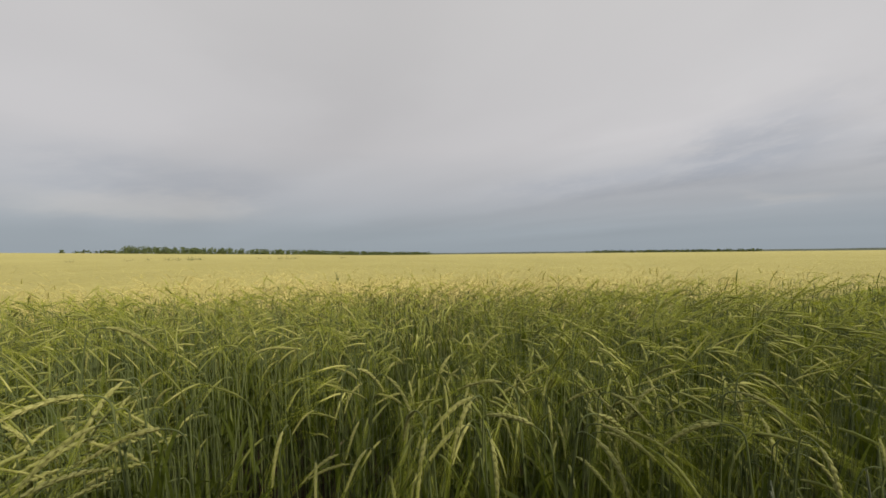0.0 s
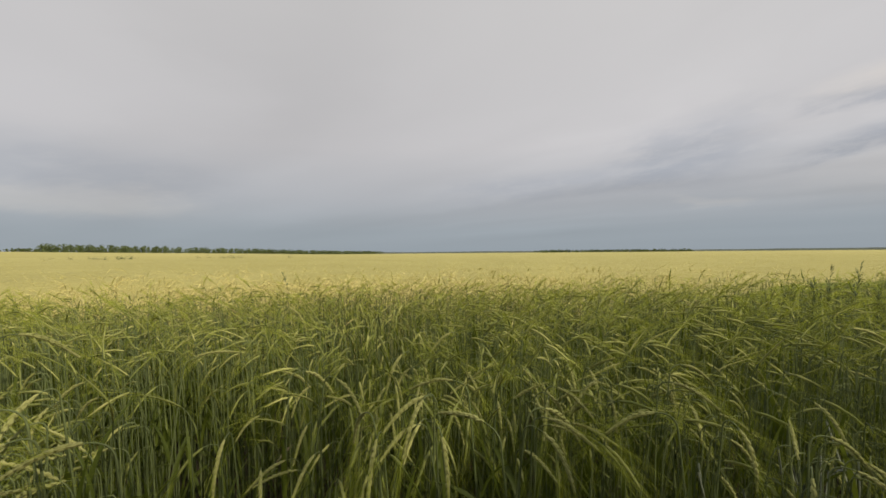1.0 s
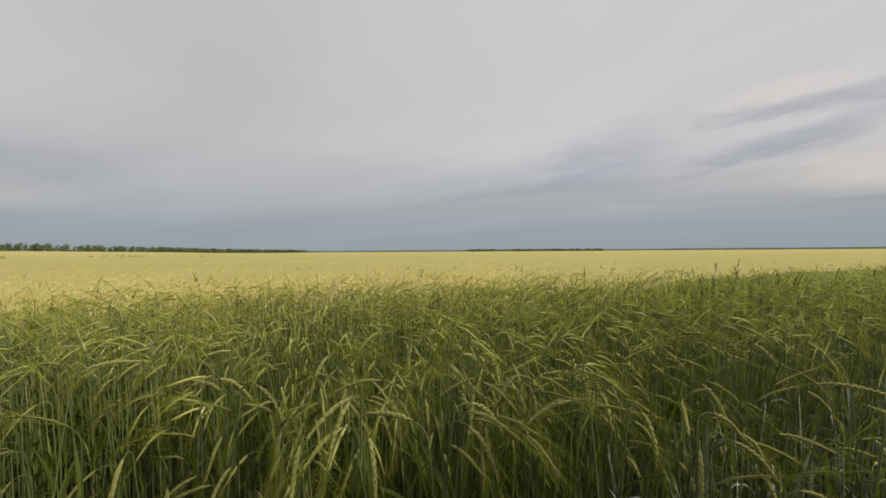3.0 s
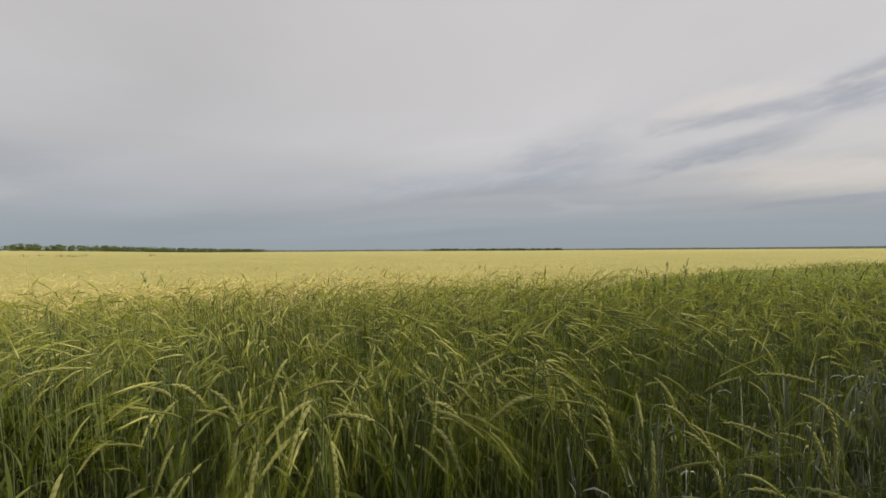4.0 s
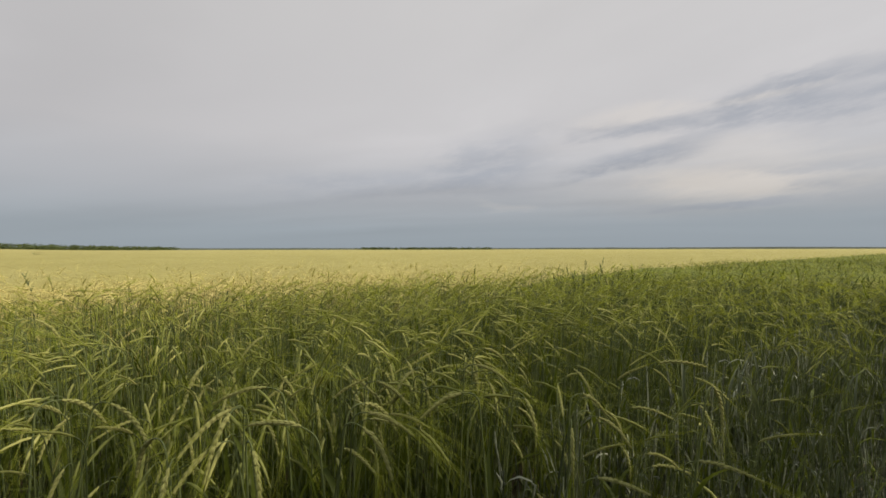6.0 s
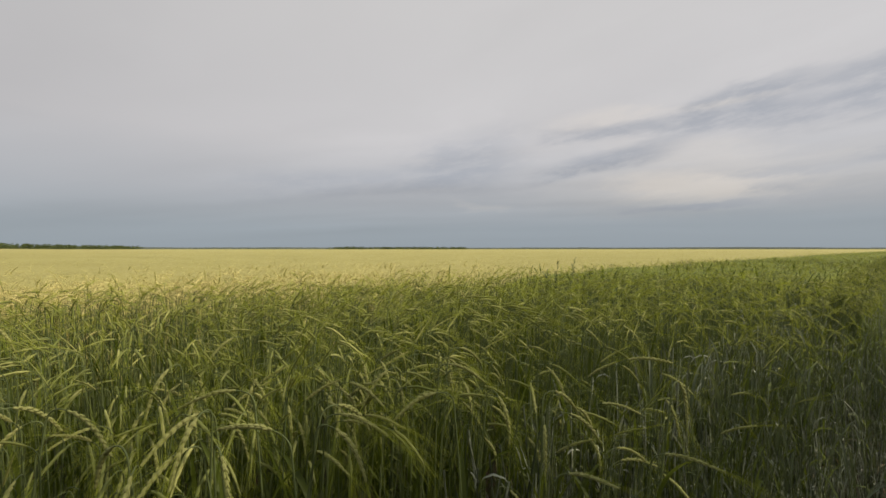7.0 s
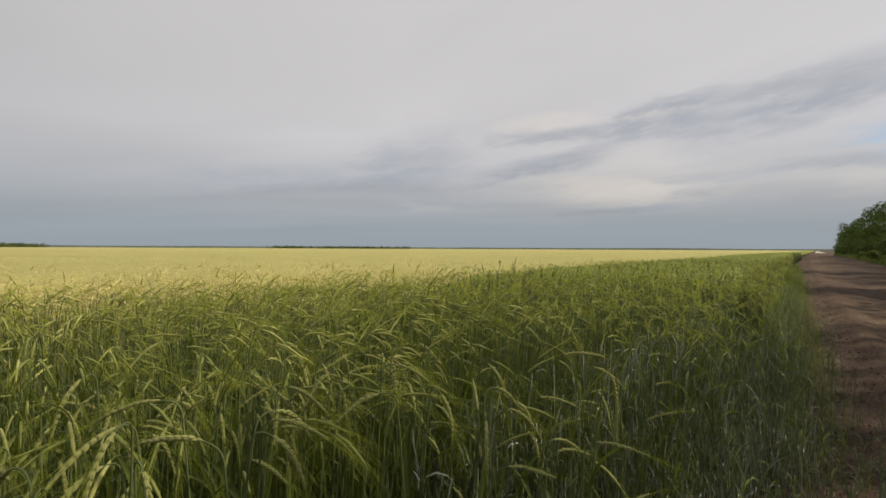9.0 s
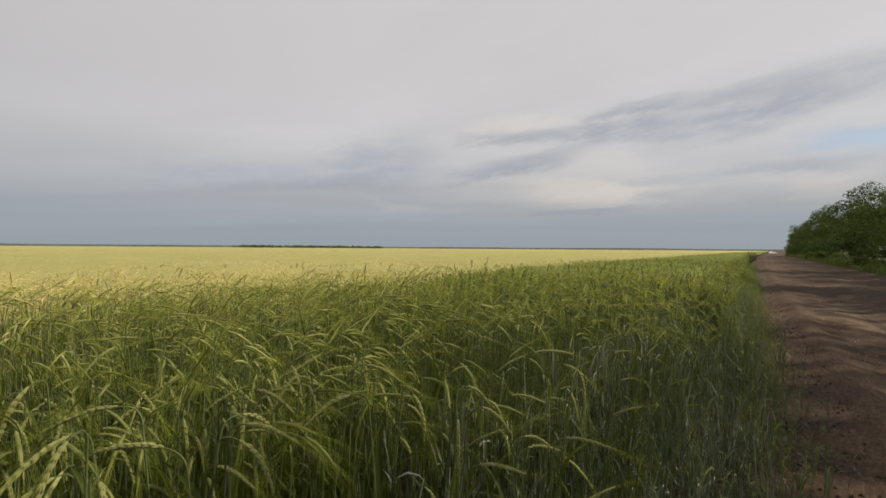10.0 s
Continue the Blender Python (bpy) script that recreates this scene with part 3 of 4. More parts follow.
# ---------------------------------------------------------------- ground, road, far field
def sheet(us, ws, height, keep=None):
    """A grid over along and across, with a height for each place."""
    u, w = np.meshgrid(us, ws, indexing="ij")
    x, y = plan(u, w)
    z = height(u, w, x, y)
    v = np.stack((x, y, z), -1).reshape(-1, 3)
    nw = len(ws)
    i, j = np.meshgrid(np.arange(len(us) - 1), np.arange(nw - 1), indexing="ij")
    q = np.stack((i * nw + j, (i + 1) * nw + j, (i + 1) * nw + j + 1, i * nw + j + 1), -1).reshape(-1, 4)
    if keep is not None:
        c = v[q].mean(1)
        q = q[keep(c[:, 0], c[:, 1])]
    return Quads(v, q)


def spread(lo, hi, n, power=3.0):
    t = np.linspace(-1, 1, n)
    k = np.sign(t) * np.abs(t) ** power
    return np.where(k < 0, -k * lo, k * hi)


def rough_height(x, y, scale, amount, seed):
    return amount * np.array([noise.noise((a * scale, b * scale, seed)) for a, b in zip(x.ravel(), y.ravel())]).reshape(x.shape)


def build_ground():
    q = sheet(spread(-4600, 4600, 121), spread(-4600, 4600, 121), lambda u, w, x, y: terrain(x, y))
    tagged(new("ground", mesh_of("ground", q, [SOIL])), "bare dark brown soil under the crop", "ground", "", "structure")

    def road_height(u, w, x, y):
        v = -(w - bend(u))
        rut = 0.05 * np.exp(-((v - 1.75) / 0.32) ** 2) + 0.05 * np.exp(-((v - 3.5) / 0.32) ** 2)
        rim = 0.07 * np.exp(-((v - 0.75) / 0.16) ** 2) + 0.06 * np.exp(-((v - 5.0) / 0.25) ** 2)
        ends = np.clip((v + 0.30) / 0.35, 0, 1) * np.clip((5.5 - v) / 0.3, 0, 1)
        bumps = rough_height(x, y, 0.9, 0.007, 2.0) + rough_height(x, y, 4.0, 0.004, 9.0)
        return -0.012 + ends * (0.06 + rim - rut + bumps)

    us = np.concatenate((np.linspace(-25, -1, 40), np.linspace(-0.9, 12, 130), np.linspace(12.2, 60, 160), np.linspace(62, 262, 60)))
    vs = np.linspace(-5.6, 0.34, 52)
    u, w = np.meshgrid(us, vs, indexing="ij")
    w = w + bend(u)
    x, y = plan(u, w)
    z = road_height(u, w, x, y)
    nw = len(vs)
    i, j = np.meshgrid(np.arange(len(us) - 1), np.arange(nw - 1), indexing="ij")
    q = np.stack((i * nw + j, (i + 1) * nw + j, (i + 1) * nw + j + 1, i * nw + j + 1), -1).reshape(-1, 4)
    tagged(new("road", mesh_of("road", Quads(np.stack((x, y, z), -1).reshape(-1, 3), q), [TRACK])), "rutted brown dirt farm road beside the field", "dirt road", "", "structure")

    def crown(u, w, x, y):
        r = np.hypot(x, y)
        k = np.clip((r - 3.2) / 4.5, 0, 1)
        k = k * k * (3 - 2 * k)
        edge = np.clip((w - bend(u) - EDGE - 0.05) / 0.3, 0, 1)
        return terrain(x, y) + (0.2 + 0.65 * k + 0.05 * k * np.clip(w - bend(u) - STRIP, 0, 1)) * edge + 0.001 + 0.04 * np.sin(x * 2.1 + 1.3 * np.sin(y * 1.7)) * np.sin(y * 2.3) * (r < 80)

    def strip_ws():
        return np.concatenate((np.linspace(EDGE + 0.2, EDGE + 0.5, 6), np.linspace(1.2, STRIP, 10)))

    us = np.concatenate((-np.geomspace(1, 3800, 90)[::-1], np.linspace(-0.9, 0.9, 7), np.geomspace(1, 3800, 110)))
    away = lambda x, y: np.hypot(x, y) > 3.3
    # the strip follows the edge, the rest of the field lies behind it
    u, w = np.meshgrid(us, strip_ws(), indexing="ij")
    x, y = plan(u, w + bend(u))
    z = crown(u, w + bend(u), x, y)
    nw = len(strip_ws())
    i, j = np.meshgrid(np.arange(len(us) - 1), np.arange(nw - 1), indexing="ij")
    q = np.stack((i * nw + j, (i + 1) * nw + j, (i + 1) * nw + j + 1, i * nw + j + 1), -1).reshape(-1, 4)
    v = np.stack((x, y, z), -1).reshape(-1, 3)
    c = v[q].mean(1)
    tagged(new("crop_strip_cover", mesh_of("crop_strip_cover", Quads(v, q[away(c[:, 0], c[:, 1])]), [CANOPY_GREEN])), "closed green leaf cover of the barley's edge", "barley crop", "", "stuff")
    ws = np.concatenate((np.linspace(0, 12, 25), np.geomspace(12.6, 4300, 110)))
    u, w = np.meshgrid(us, ws, indexing="ij")
    fade = np.exp(-w / 60.0)
    x, y = plan(u, w + STRIP + bend(u) * fade)
    z = crown(u, w + STRIP + bend(u), x, y)
    nw = len(ws)
    i, j = np.meshgrid(np.arange(len(us) - 1), np.arange(nw - 1), indexing="ij")
    q = np.stack((i * nw + j, (i + 1) * nw + j, (i + 1) * nw + j + 1, i * nw + j + 1), -1).reshape(-1, 4)
    v = np.stack((x, y, z), -1).reshape(-1, 3)
    c = v[q].mean(1)
    tagged(new("crop_cover", mesh_of("crop_cover", Quads(v, q[away(c[:, 0], c[:, 1])]), [CANOPY_RIPE])), "wide straw-yellow barley field reaching the skyline", "barley crop", "", "stuff")


# ---------------------------------------------------------------- trees
def leaf_cloud(rng, centres, radii, count, size):
    """Small leaf sprays scattered in and on many clumps; each is one bent quad."""
    k = rng.choice(len(centres), count, p=radii ** 2 / (radii ** 2).sum())
    d = rng.normal(size=(count, 3))
    d /= np.linalg.norm(d, axis=1)[:, None]
    p = centres[k] + d * (radii[k] * rng.uniform(0.55, 1.08, count) ** 0.6)[:, None] * np.array((1, 1, 0.8))
    nrm = d + np.array((0, 0, 0.35)) + rng.normal(0, 0.4, (count, 3))
    nrm /= np.linalg.norm(nrm, axis=1)[:, None]
    a = np.cross(nrm, rng.normal(size=(count, 3)))
    a /= np.linalg.norm(a, axis=1)[:, None]
    b = np.cross(nrm, a)
    s = size * rng.uniform(0.6, 1.4, count)[:, None]
    v = np.stack((p - a * s, p - b * s * 0.55 + nrm * s * 0.15, p + a * s, p + b * s * 0.55), 1).reshape(-1, 3)
    return Quads(v, np.arange(count * 4).reshape(-1, 4))


def tree(seed, height, spread_r, leaves=2600, leaf=0.105, arms=9, clump=1.0):
    """A belt tree: tapered trunk, forking limbs, crown of leaf clumps down to the ground's shrubs."""
    rng = np.random.default_rng(seed)
    thing = new("tree")
    h = np.linspace(0, height * 0.8, 9)
    trunk = np.stack((0.14 * np.sin(h * 0.9 + seed), 0.12 * np.sin(h * 0.7 + 2 * seed), h), 1)
    trunk[:, :2] -= trunk[0, :2]
    part("trunk", tube(trunk, np.linspace(0.13, 0.03, 9), 7), BARK, thing)
    centres, radii, limbs = [], [], []
    for i in range(arms):
        f = 0.28 + 0.7 * (i + rng.random()) / arms
        at = trunk[int(f * 8)]
        az = i * 2.4 + rng.uniform(-0.5, 0.5)
        reach = spread_r * (0.45 + 0.55 * math.sin(math.pi * min(1, 0.25 + f * 0.75))) * rng.uniform(0.6, 1.05)
        tip = at + np.array((math.cos(az) * reach, math.sin(az) * reach, height * rng.uniform(0.06, 0.22)))
        mid = (at + tip) / 2 + np.array((0, 0, -0.12 * reach))
        limbs.append(tube(np.stack((at, mid, tip)), (0.05, 0.03, 0.012), 5))
        for c, r in ((tip, rng.uniform(0.6, 1.15)), (mid + rng.normal(0, 0.25, 3), rng.uniform(0.5, 0.8))):
            centres.append(c), radii.append(r * clump * spread_r / 2.0)
    centres.append(trunk[-1] + np.array((0, 0, height * 0.08))), radii.append(0.6 * spread_r / 2)
    for limb in limbs:
        part("limb", limb, BARK, thing)
    part("crown", leaf_cloud(rng, np.array(centres), np.array(radii), leaves, leaf), TREE_LEAF, thing, "dense dark green foliage")
    return tagged(thing, "leafy dark green broad-leaved tree in the shelter belt", "tree", "trees of the shelter belt")


def shrub(seed, size, leaves=900, leaf=None):
    rng = np.random.default_rng(seed)
    thing = new("shrub")
    stems, centres, radii = [], [], []
    for i in range(7):
        az = i * 0.9 + rng.uniform(-0.3, 0.3)
        tip = np.array((math.cos(az) * size * rng.uniform(0.2, 0.6), math.sin(az) * size * rng.uniform(0.2, 0.6), size * rng.uniform(0.6, 1.25)))
        part("branch", tube(np.stack((np.zeros(3), tip * (0.4, 0.4, 0.6), tip)), (0.03, 0.02, 0.008), 4), BARK, thing)
        for f in (0.45, 0.95):
            centres.append(tip * f), radii.append(size * rng.uniform(0.25, 0.42))
    part("crown", leaf_cloud(rng, np.array(centres), np.array(radii), leaves, 0.10), leaf or TREE_LEAF, thing, "dense green foliage")
    return tagged(thing, "dark green leafy shrub under the belt's trees", "shrub", "shrubs of the shelter belt")


def build_belt():
    """The shelter belt on the far side of the road; its unseen near end is laid out for the shade it casts."""
    rng = np.random.default_rng(3)
    # the first five kinds stand out of view and only cast shade
    kinds = [tree(60 + i, (8.3, 9.0, 7.7, 9.4, 8.0)[i], (2.6, 2.8, 2.3, 2.7, 2.3)[i], 2700, 0.14) for i in range(5)]
    kinds += [tree(90 + i, (8.1, 8.8, 7.5, 9.2, 8.4)[i], (2.6, 2.8, 2.4, 2.7, 2.4)[i], 6400, 0.085, 14, 0.72) for i in range(5)]
    used = set()
    shade_trees = {4.8: (4, 1.17), 7.3: (1, 1.03), 9.6: (4, 1.07)}     # unseen trees added to shade the near crop: their kind and size
    places = [4.8, 7.3]
    s = -40.0
    while s < 140:
        if abs(s - 6.2) > 3.7:
            places.append(s)
        s += rng.uniform(3.2, 5.4)
    for s in places:
        # unseen trees here are raised so that their shade reaches the crop
        tall = 1.2 if -6 < s < 3.5 else 1.0
        for row, w in enumerate((-8.4 if s in shade_trees else -9.4, -12.6)):
            if row == 1 and (rng.random() < 0.5 or s > 90 or s < 25):
                continue
            k = int(rng.integers(0, 5)) + (5 if s > 28 else 0)
            x, y = plan(s + rng.uniform(-0.5, 0.5) + 1.2 * row, w + rng.uniform(-0.4, 0.4))
            # enlarged from 14 to 40 m, out of view, to throw shadow stripes over the road
            turn, size = rng.uniform(0, 360), tall * rng.uniform(0.86, 1.03) * (1.0 if s < 110 else 0.85) * (1.1 if 14 < s < 40 else 0.94 if s > 40 else 1.0)
            if 9.0 < s < 12.5:
                s = 9.6
            if s in shade_trees:
                k, size = shade_trees[s]
                x, y = plan(s, w)
            m = pose(x, y, 0, 0, 0, turn) @ Matrix.Scale(size, 4)
            if k in used:
                copy_thing(kinds[k], m)
            else:
                used.add(k)
                kinds[k].matrix_basis = m
    bushes = [shrub(80 + i, (1.5, 1.9, 1.2)[i], 800) for i in range(3)]
    used = set()
    for i in range(52):
        k = i % 3
        x, y = plan(-8 + i * 2.9 + rng.uniform(-0.8, 0.8), -8.3 + rng.uniform(-0.6, 0.5))
        m = pose(x, y, 0, 0, 0, rng.uniform(0, 360)) @ Matrix.Scale(rng.uniform(0.8, 1.2), 4)
        if k in used:
            copy_thing(bushes[k], m)
        else:
            used.add(k)
            bushes[k].matrix_basis = m


def far_wood(name, label, a, b, n, height, depth, seed):
    """A wood so far off that only its outline tells: many clumpy crowns in one object."""
    rng = np.random.default_rng(seed)
    centres, radii = [], []
    for i in range(n):
        f = rng.random()
        x = a[0] + (b[0] - a[0]) * f + rng.normal(0, depth)
        y = a[1] + (b[1] - a[1]) * f + rng.normal(0, depth)
        z = float(terrain(x, y))
        h = height * rng.uniform(0.55, 1.1)
        for k in range(5):
            centres.append((x + rng.normal(0, 1.2), y + rng.normal(0, 1.2), z + h * (0.15 + 0.19 * k)))
            radii.append(h * rng.uniform(0.16, 0.26))
    q = leaf_cloud(rng, np.array(centres), np.array(radii), n * 70, 0.75)
    tagged(new(name, mesh_of(name, q, [FAR_LEAF], False)), label, "wood", "", "stuff")


def polar(az, d):
    return d * math.sin(radians(az)), d * math.cos(radians(az))


def build_distance():
    far_wood("far_wood", "long dark green wood on the skyline behind the field", polar(-37.3, 600), polar(-2.2, 1300), 780, 9.0, 6, 1)
    far_wood("far_hedge", "thin far row of trees at the skyline", polar(-42, 700), polar(-36, 720), 34, 5.0, 5, 2)
    far_wood("far_grove", "small far grove of dark green trees on the skyline", polar(19.4, 1050), polar(36.8, 1150), 300, 7.0, 8, 4)
    u = np.linspace(266, 1500, 40)
    x0, y0 = plan(u, -4.6 + bend(u))
    x1, y1 = plan(u, -0.8 + bend(u))
    v = np.stack((np.stack((x0, y0, 0 * u + 0.05), 1), np.stack((x1, y1, 0 * u + 0.05), 1)), 1).reshape(-1, 3)
    q = np.array([(2 * i, 2 * i + 2, 2 * i + 3, 2 * i + 1) for i in range(39)])
    tagged(new("pavement", mesh_of("pavement", Quads(v, q), [PALE])), "pale far stretch of the road at the skyline", "road", "", "structure")
    az = np.radians(np.linspace(-60, 120, 400))
    rng = np.random.default_rng(8)
    top = 17 + 2.5 * np.convolve(rng.normal(0, 1, 400), np.ones(25) / 8, "same")
    rows = []
    for d, k in ((4300, -0.3), (4340, 1.0), (4480, 1.0), (4520, -0.3)):
        rows.append(np.stack((d * np.sin(az), d * np.cos(az), np.where(k > 0, top, -3.0)), 1))
    v = np.stack(rows, 1).reshape(-1, 3)
    i, j = np.meshgrid(np.arange(399), np.arange(3), indexing="ij")
    q = np.stack((i * 4 + j, (i + 1) * 4 + j, (i + 1) * 4 + j + 1, i * 4 + j + 1), -1).reshape(-1, 4)
    tagged(new("backdrop", mesh_of("backdrop", Quads(v, q), [RIDGE])), "low blue-grey wooded ridge along the horizon", "ridge", "", "structure")


# ---------------------------------------------------------------- verge, weeds, clods
def tuft(rng, blades, height, splay, width):
    out = []
    for i in range(blades):
        az = rng.uniform(0, 2 * math.pi)
        h = height * rng.uniform(0.5, 1.1)
        lean = rng.uniform(0.05, splay)
        u = np.linspace(0, 1, 4)
        r = lean * h * u ** 1.8 + 0.03 * rng.random()
        z = h * (u - 0.28 * lean * u ** 3)
        path = np.stack((r * math.cos(az), r * math.sin(az), z), 1)
        side = np.broadcast_to((-math.sin(az), math.cos(az), 0.0), (4, 3))
        out.append(ribbon(path, width * np.array((0.8, 1.0, 0.7, 0.08)), side))
    return join_all(out)


def build_verge():
    rng = np.random.default_rng(17)
    n = 4200
    s, w = 14 + 125 * rng.random(n) ** 1.6, -5.0 - 2.9 * rng.random(n)
    x, y = plan(s, w + bend(s) * np.clip((7.6 + w) / 2.6, 0, 1))
    pieces = []
    which = rng.integers(0, 8, n)
    for k in range(8):
        base = tuft(rng, 6, 0.72, 0.8, 0.03)
        on = which == k
        swell = (0.95 + 0.4 * np.sin(s[on] * 0.45) * np.sin(s[on] * 0.17 + 1)) * np.clip((-4.7 - w[on]) / 0.8, 0.35, 1)
        pieces.append(scatter(base, x[on], y[on], 0 * x[on], rng.uniform(0, 6.28, on.sum()), rng.uniform(0.6, 1.3, on.sum()) * swell))
    tagged(new("verge_grass", mesh_of("verge_grass", join_all(pieces), [GRASS])), "tall rank green grass between road and trees", "grass", "", "stuff")
    # low leafy weeds and late shoots at the crop's foot
    n = 3600
    s, w = -1.2 + 46 * rng.random(n) ** 2.4, EDGE + 0.15 - 1.02 * rng.random(n) ** 1.0
    x, y = plan(s, w + bend(s))
    clear = np.hypot(x, y) > 0.55
    s, w, x, y = s[clear], w[clear], x[clear], y[clear]
    pieces = []
    which = rng.integers(0, 10, len(s))
    tall = np.clip(1.0 + (w - EDGE) * 0.75, 0.3, 1.1)
    for k in range(10):
        base = tuft(rng, 5, 0.25, 1.6, 0.011)
        on = which == k
        pieces.append(scatter(base, x[on], y[on], 0 * x[on], rng.uniform(0, 6.28, on.sum()), tall[on] * rng.uniform(0.6, 1.25, on.sum())))
    tagged(new("edge_weeds", mesh_of("edge_weeds", join_all(pieces), [WEED])), "low blue-green weeds and late shoots at the crop's foot", "weeds", "", "stuff")


def leafy_shoot(rng, height):
    """A low shoot of the edge growth: a thin stem with arching leaves all the way up."""
    z = np.linspace(0, height, 4)
    stalk = np.stack((rng.uniform(-0.1, 0.2) * z * z / height, 0 * z, z), 1)
    out = [tube(stalk, np.linspace(0.0024, 0.0012, 4), 3)]
    for f in (0.15, 0.4, 0.6, 0.8, 0.95):
        k = np.array([np.interp(f * height, z, stalk[:, j]) for j in range(3)])
        out.append(blade(rng, k, rng.uniform(0.10, 0.20), rng.uniform(0.007, 0.012), 5, 0.0))
    return join_all(out)


def build_edge_growth():
    """Late green growth between the crop and the road's rim, tall beside the crop and low at the rim."""
    rng = np.random.default_rng(83)
    n = 4200
    s = 0.9 + 34 * rng.random(n) ** 1.9
    d = rng.random(n)
    w = EDGE + 0.12 - 0.72 * d
    x, y = plan(s, w + bend(s))
    keep = (np.hypot(x, y) > 0.95) & (rng.random(n) < np.clip((s - 2.0) / 3.5, 0.06, 1))
    s, d, x, y = s[keep], d[keep], x[keep], y[keep]
    which, pieces = rng.integers(0, 12, len(s)), []
    for k in range(12):
        on = which == k
        size = (1.02 - 0.72 * d[on]) * rng.uniform(0.7, 1.15, on.sum())
        pieces.append(scatter(leafy_shoot(rng, 0.62), x[on], y[on], 0 * x[on], rng.uniform(0, 6.28, on.sum()), np.maximum(size, 0.28)))
    tagged(new("edge_growth", mesh_of("edge_growth", join_all(pieces), [EDGE_LEAF])), "light green leafy growth between the crop and the road's rim", "weeds", "", "stuff")


def bare_stalk(rng, height):
    """A thin late stalk at the edge: a straight stem whose withered top leaf bends over."""
    z = np.linspace(0, height, 4)
    lean = rng.uniform(0.02, 0.16)
    stalk = np.stack((lean * z * z / height, 0.01 * np.sin(z * 9), z), 1)
    out = [tube(stalk, np.linspace(0.0034, 0.0020, 4), 3)]
    for f in rng.uniform(0.3, 1.0, 2):
        k = np.array([np.interp(f * height, z, stalk[:, j]) for j in range(3)])
        out.append(blade(rng, k, rng.uniform(0.05, 0.12), rng.uniform(0.004, 0.008), 5, 0.0))
    return join_all(out)


def build_bare_stalks():
    """Close-set grey-green stalks without ears where the crop thins out towards the road."""
    rng = np.random.default_rng(97)
    n = 3600
    s = 0.55 + 13 * rng.random(n) ** 1.7
    d = rng.random(n) ** 1.3
    w = EDGE + 0.38 - 0.78 * d
    x, y = plan(s, w + bend(s))
    keep = np.hypot(x, y) > 0.95
    s, d, x, y = s[keep], d[keep], x[keep], y[keep]
    which, pieces = rng.integers(0, 14, len(s)), []
    for k in range(14):
        on = which == k
        pieces.append(scatter(bare_stalk(rng, 0.74), x[on], y[on], 0 * x[on], rng.uniform(0, 6.28, on.sum()), (1.05 - 0.62 * d[on]) * rng.uniform(0.72, 1.1, on.sum())))
    tagged(new("bare_stalks", mesh_of("bare_stalks", join_all(pieces), [STALK])), "close-set grey-green stalks without ears at the crop's thin edge", "stalks", "", "stuff")


def lump(rng, size):
    """A broken clod or pebble: an uneven block with its corners drawn in."""
    out = tube(np.array(((0, 0, -0.3), (0, 0, 0.0), (0.05, 0.02, 0.35), (0.05, 0.02, 0.6))) * size, np.array((0.45, 0.62, 0.5, 0.12)) * size, 6)
    out.v = out.v * rng.uniform(0.75, 1.3, out.v.shape)
    return out


def build_litter():
    """Clods thrown up along the road's rim, pale pebbles and bits of straw."""
    rng = np.random.default_rng(41)
    for name, label, mt, n, big, lo, hi in (
            ("soil_clods", "crumbly dark brown clods along the road's rim", TRACK, 1900, 0.018, 0.25, -0.62),
            ("road_clods", "small dry lumps of earth on the dirt road", TRACK, 500, 0.012, -0.7, -5.2),
            ("pebbles", "small pale pebbles beside the dirt road", PEBBLE, 240, 0.014, 0.1, -1.4)):
        s = -0.5 + 22 * rng.random(n) ** 2.0
        w = lo + (hi - lo) * rng.random(n)
        x, y = plan(s, w + bend(s))
        which, pieces = rng.integers(0, 6, n), []
        v = -w
        z = 0.045 * np.clip((v + 0.3) / 0.35, 0, 1) + 0.05 * np.exp(-((v - 0.75) / 0.2) ** 2) - 0.045 * np.exp(-((v - 1.75) / 0.32) ** 2) - 0.045 * np.exp(-((v - 3.5) / 0.32) ** 2)
        for k in range(6):
            on = which == k
            pieces.append(scatter(lump(rng, big), x[on], y[on], z[on], rng.uniform(0, 6.28, on.sum()), rng.uniform(0.35, 1.3, on.sum())))
        tagged(new(name, mesh_of(name, join_all(pieces), [mt], False)), label, "clods" if mt is TRACK else "pebbles", "", "stuff")
    n = 420
    s, w = -0.5 + 12 * rng.random(n) ** 1.7, EDGE - 1.3 * rng.random(n)
    x, y = plan(s, w)
    which, pieces = rng.integers(0, 6, n), []
    for k in range(6):
        on = which == k
        u = np.linspace(0, 1, 4)
        path = np.stack((0.12 * u, 0.02 * np.sin(u * 3 + k), 0.05 + 0.06 * u * (1 - u)), 1)
        base = ribbon(path, (0.004, 0.006, 0.006, 0.002), np.broadcast_to((0.0, 1.0, 0.0), (4, 3)), 0.3)
        pieces.append(scatter(base, x[on], y[on], 0 * x[on], rng.uniform(0, 6.28, on.sum()), rng.uniform(0.25, 0.8, on.sum())))
    tagged(new("straw_litter", mesh_of("straw_litter", join_all(pieces), [DRY])), "bits of dry pale straw on the bare soil", "straw", "", "stuff")


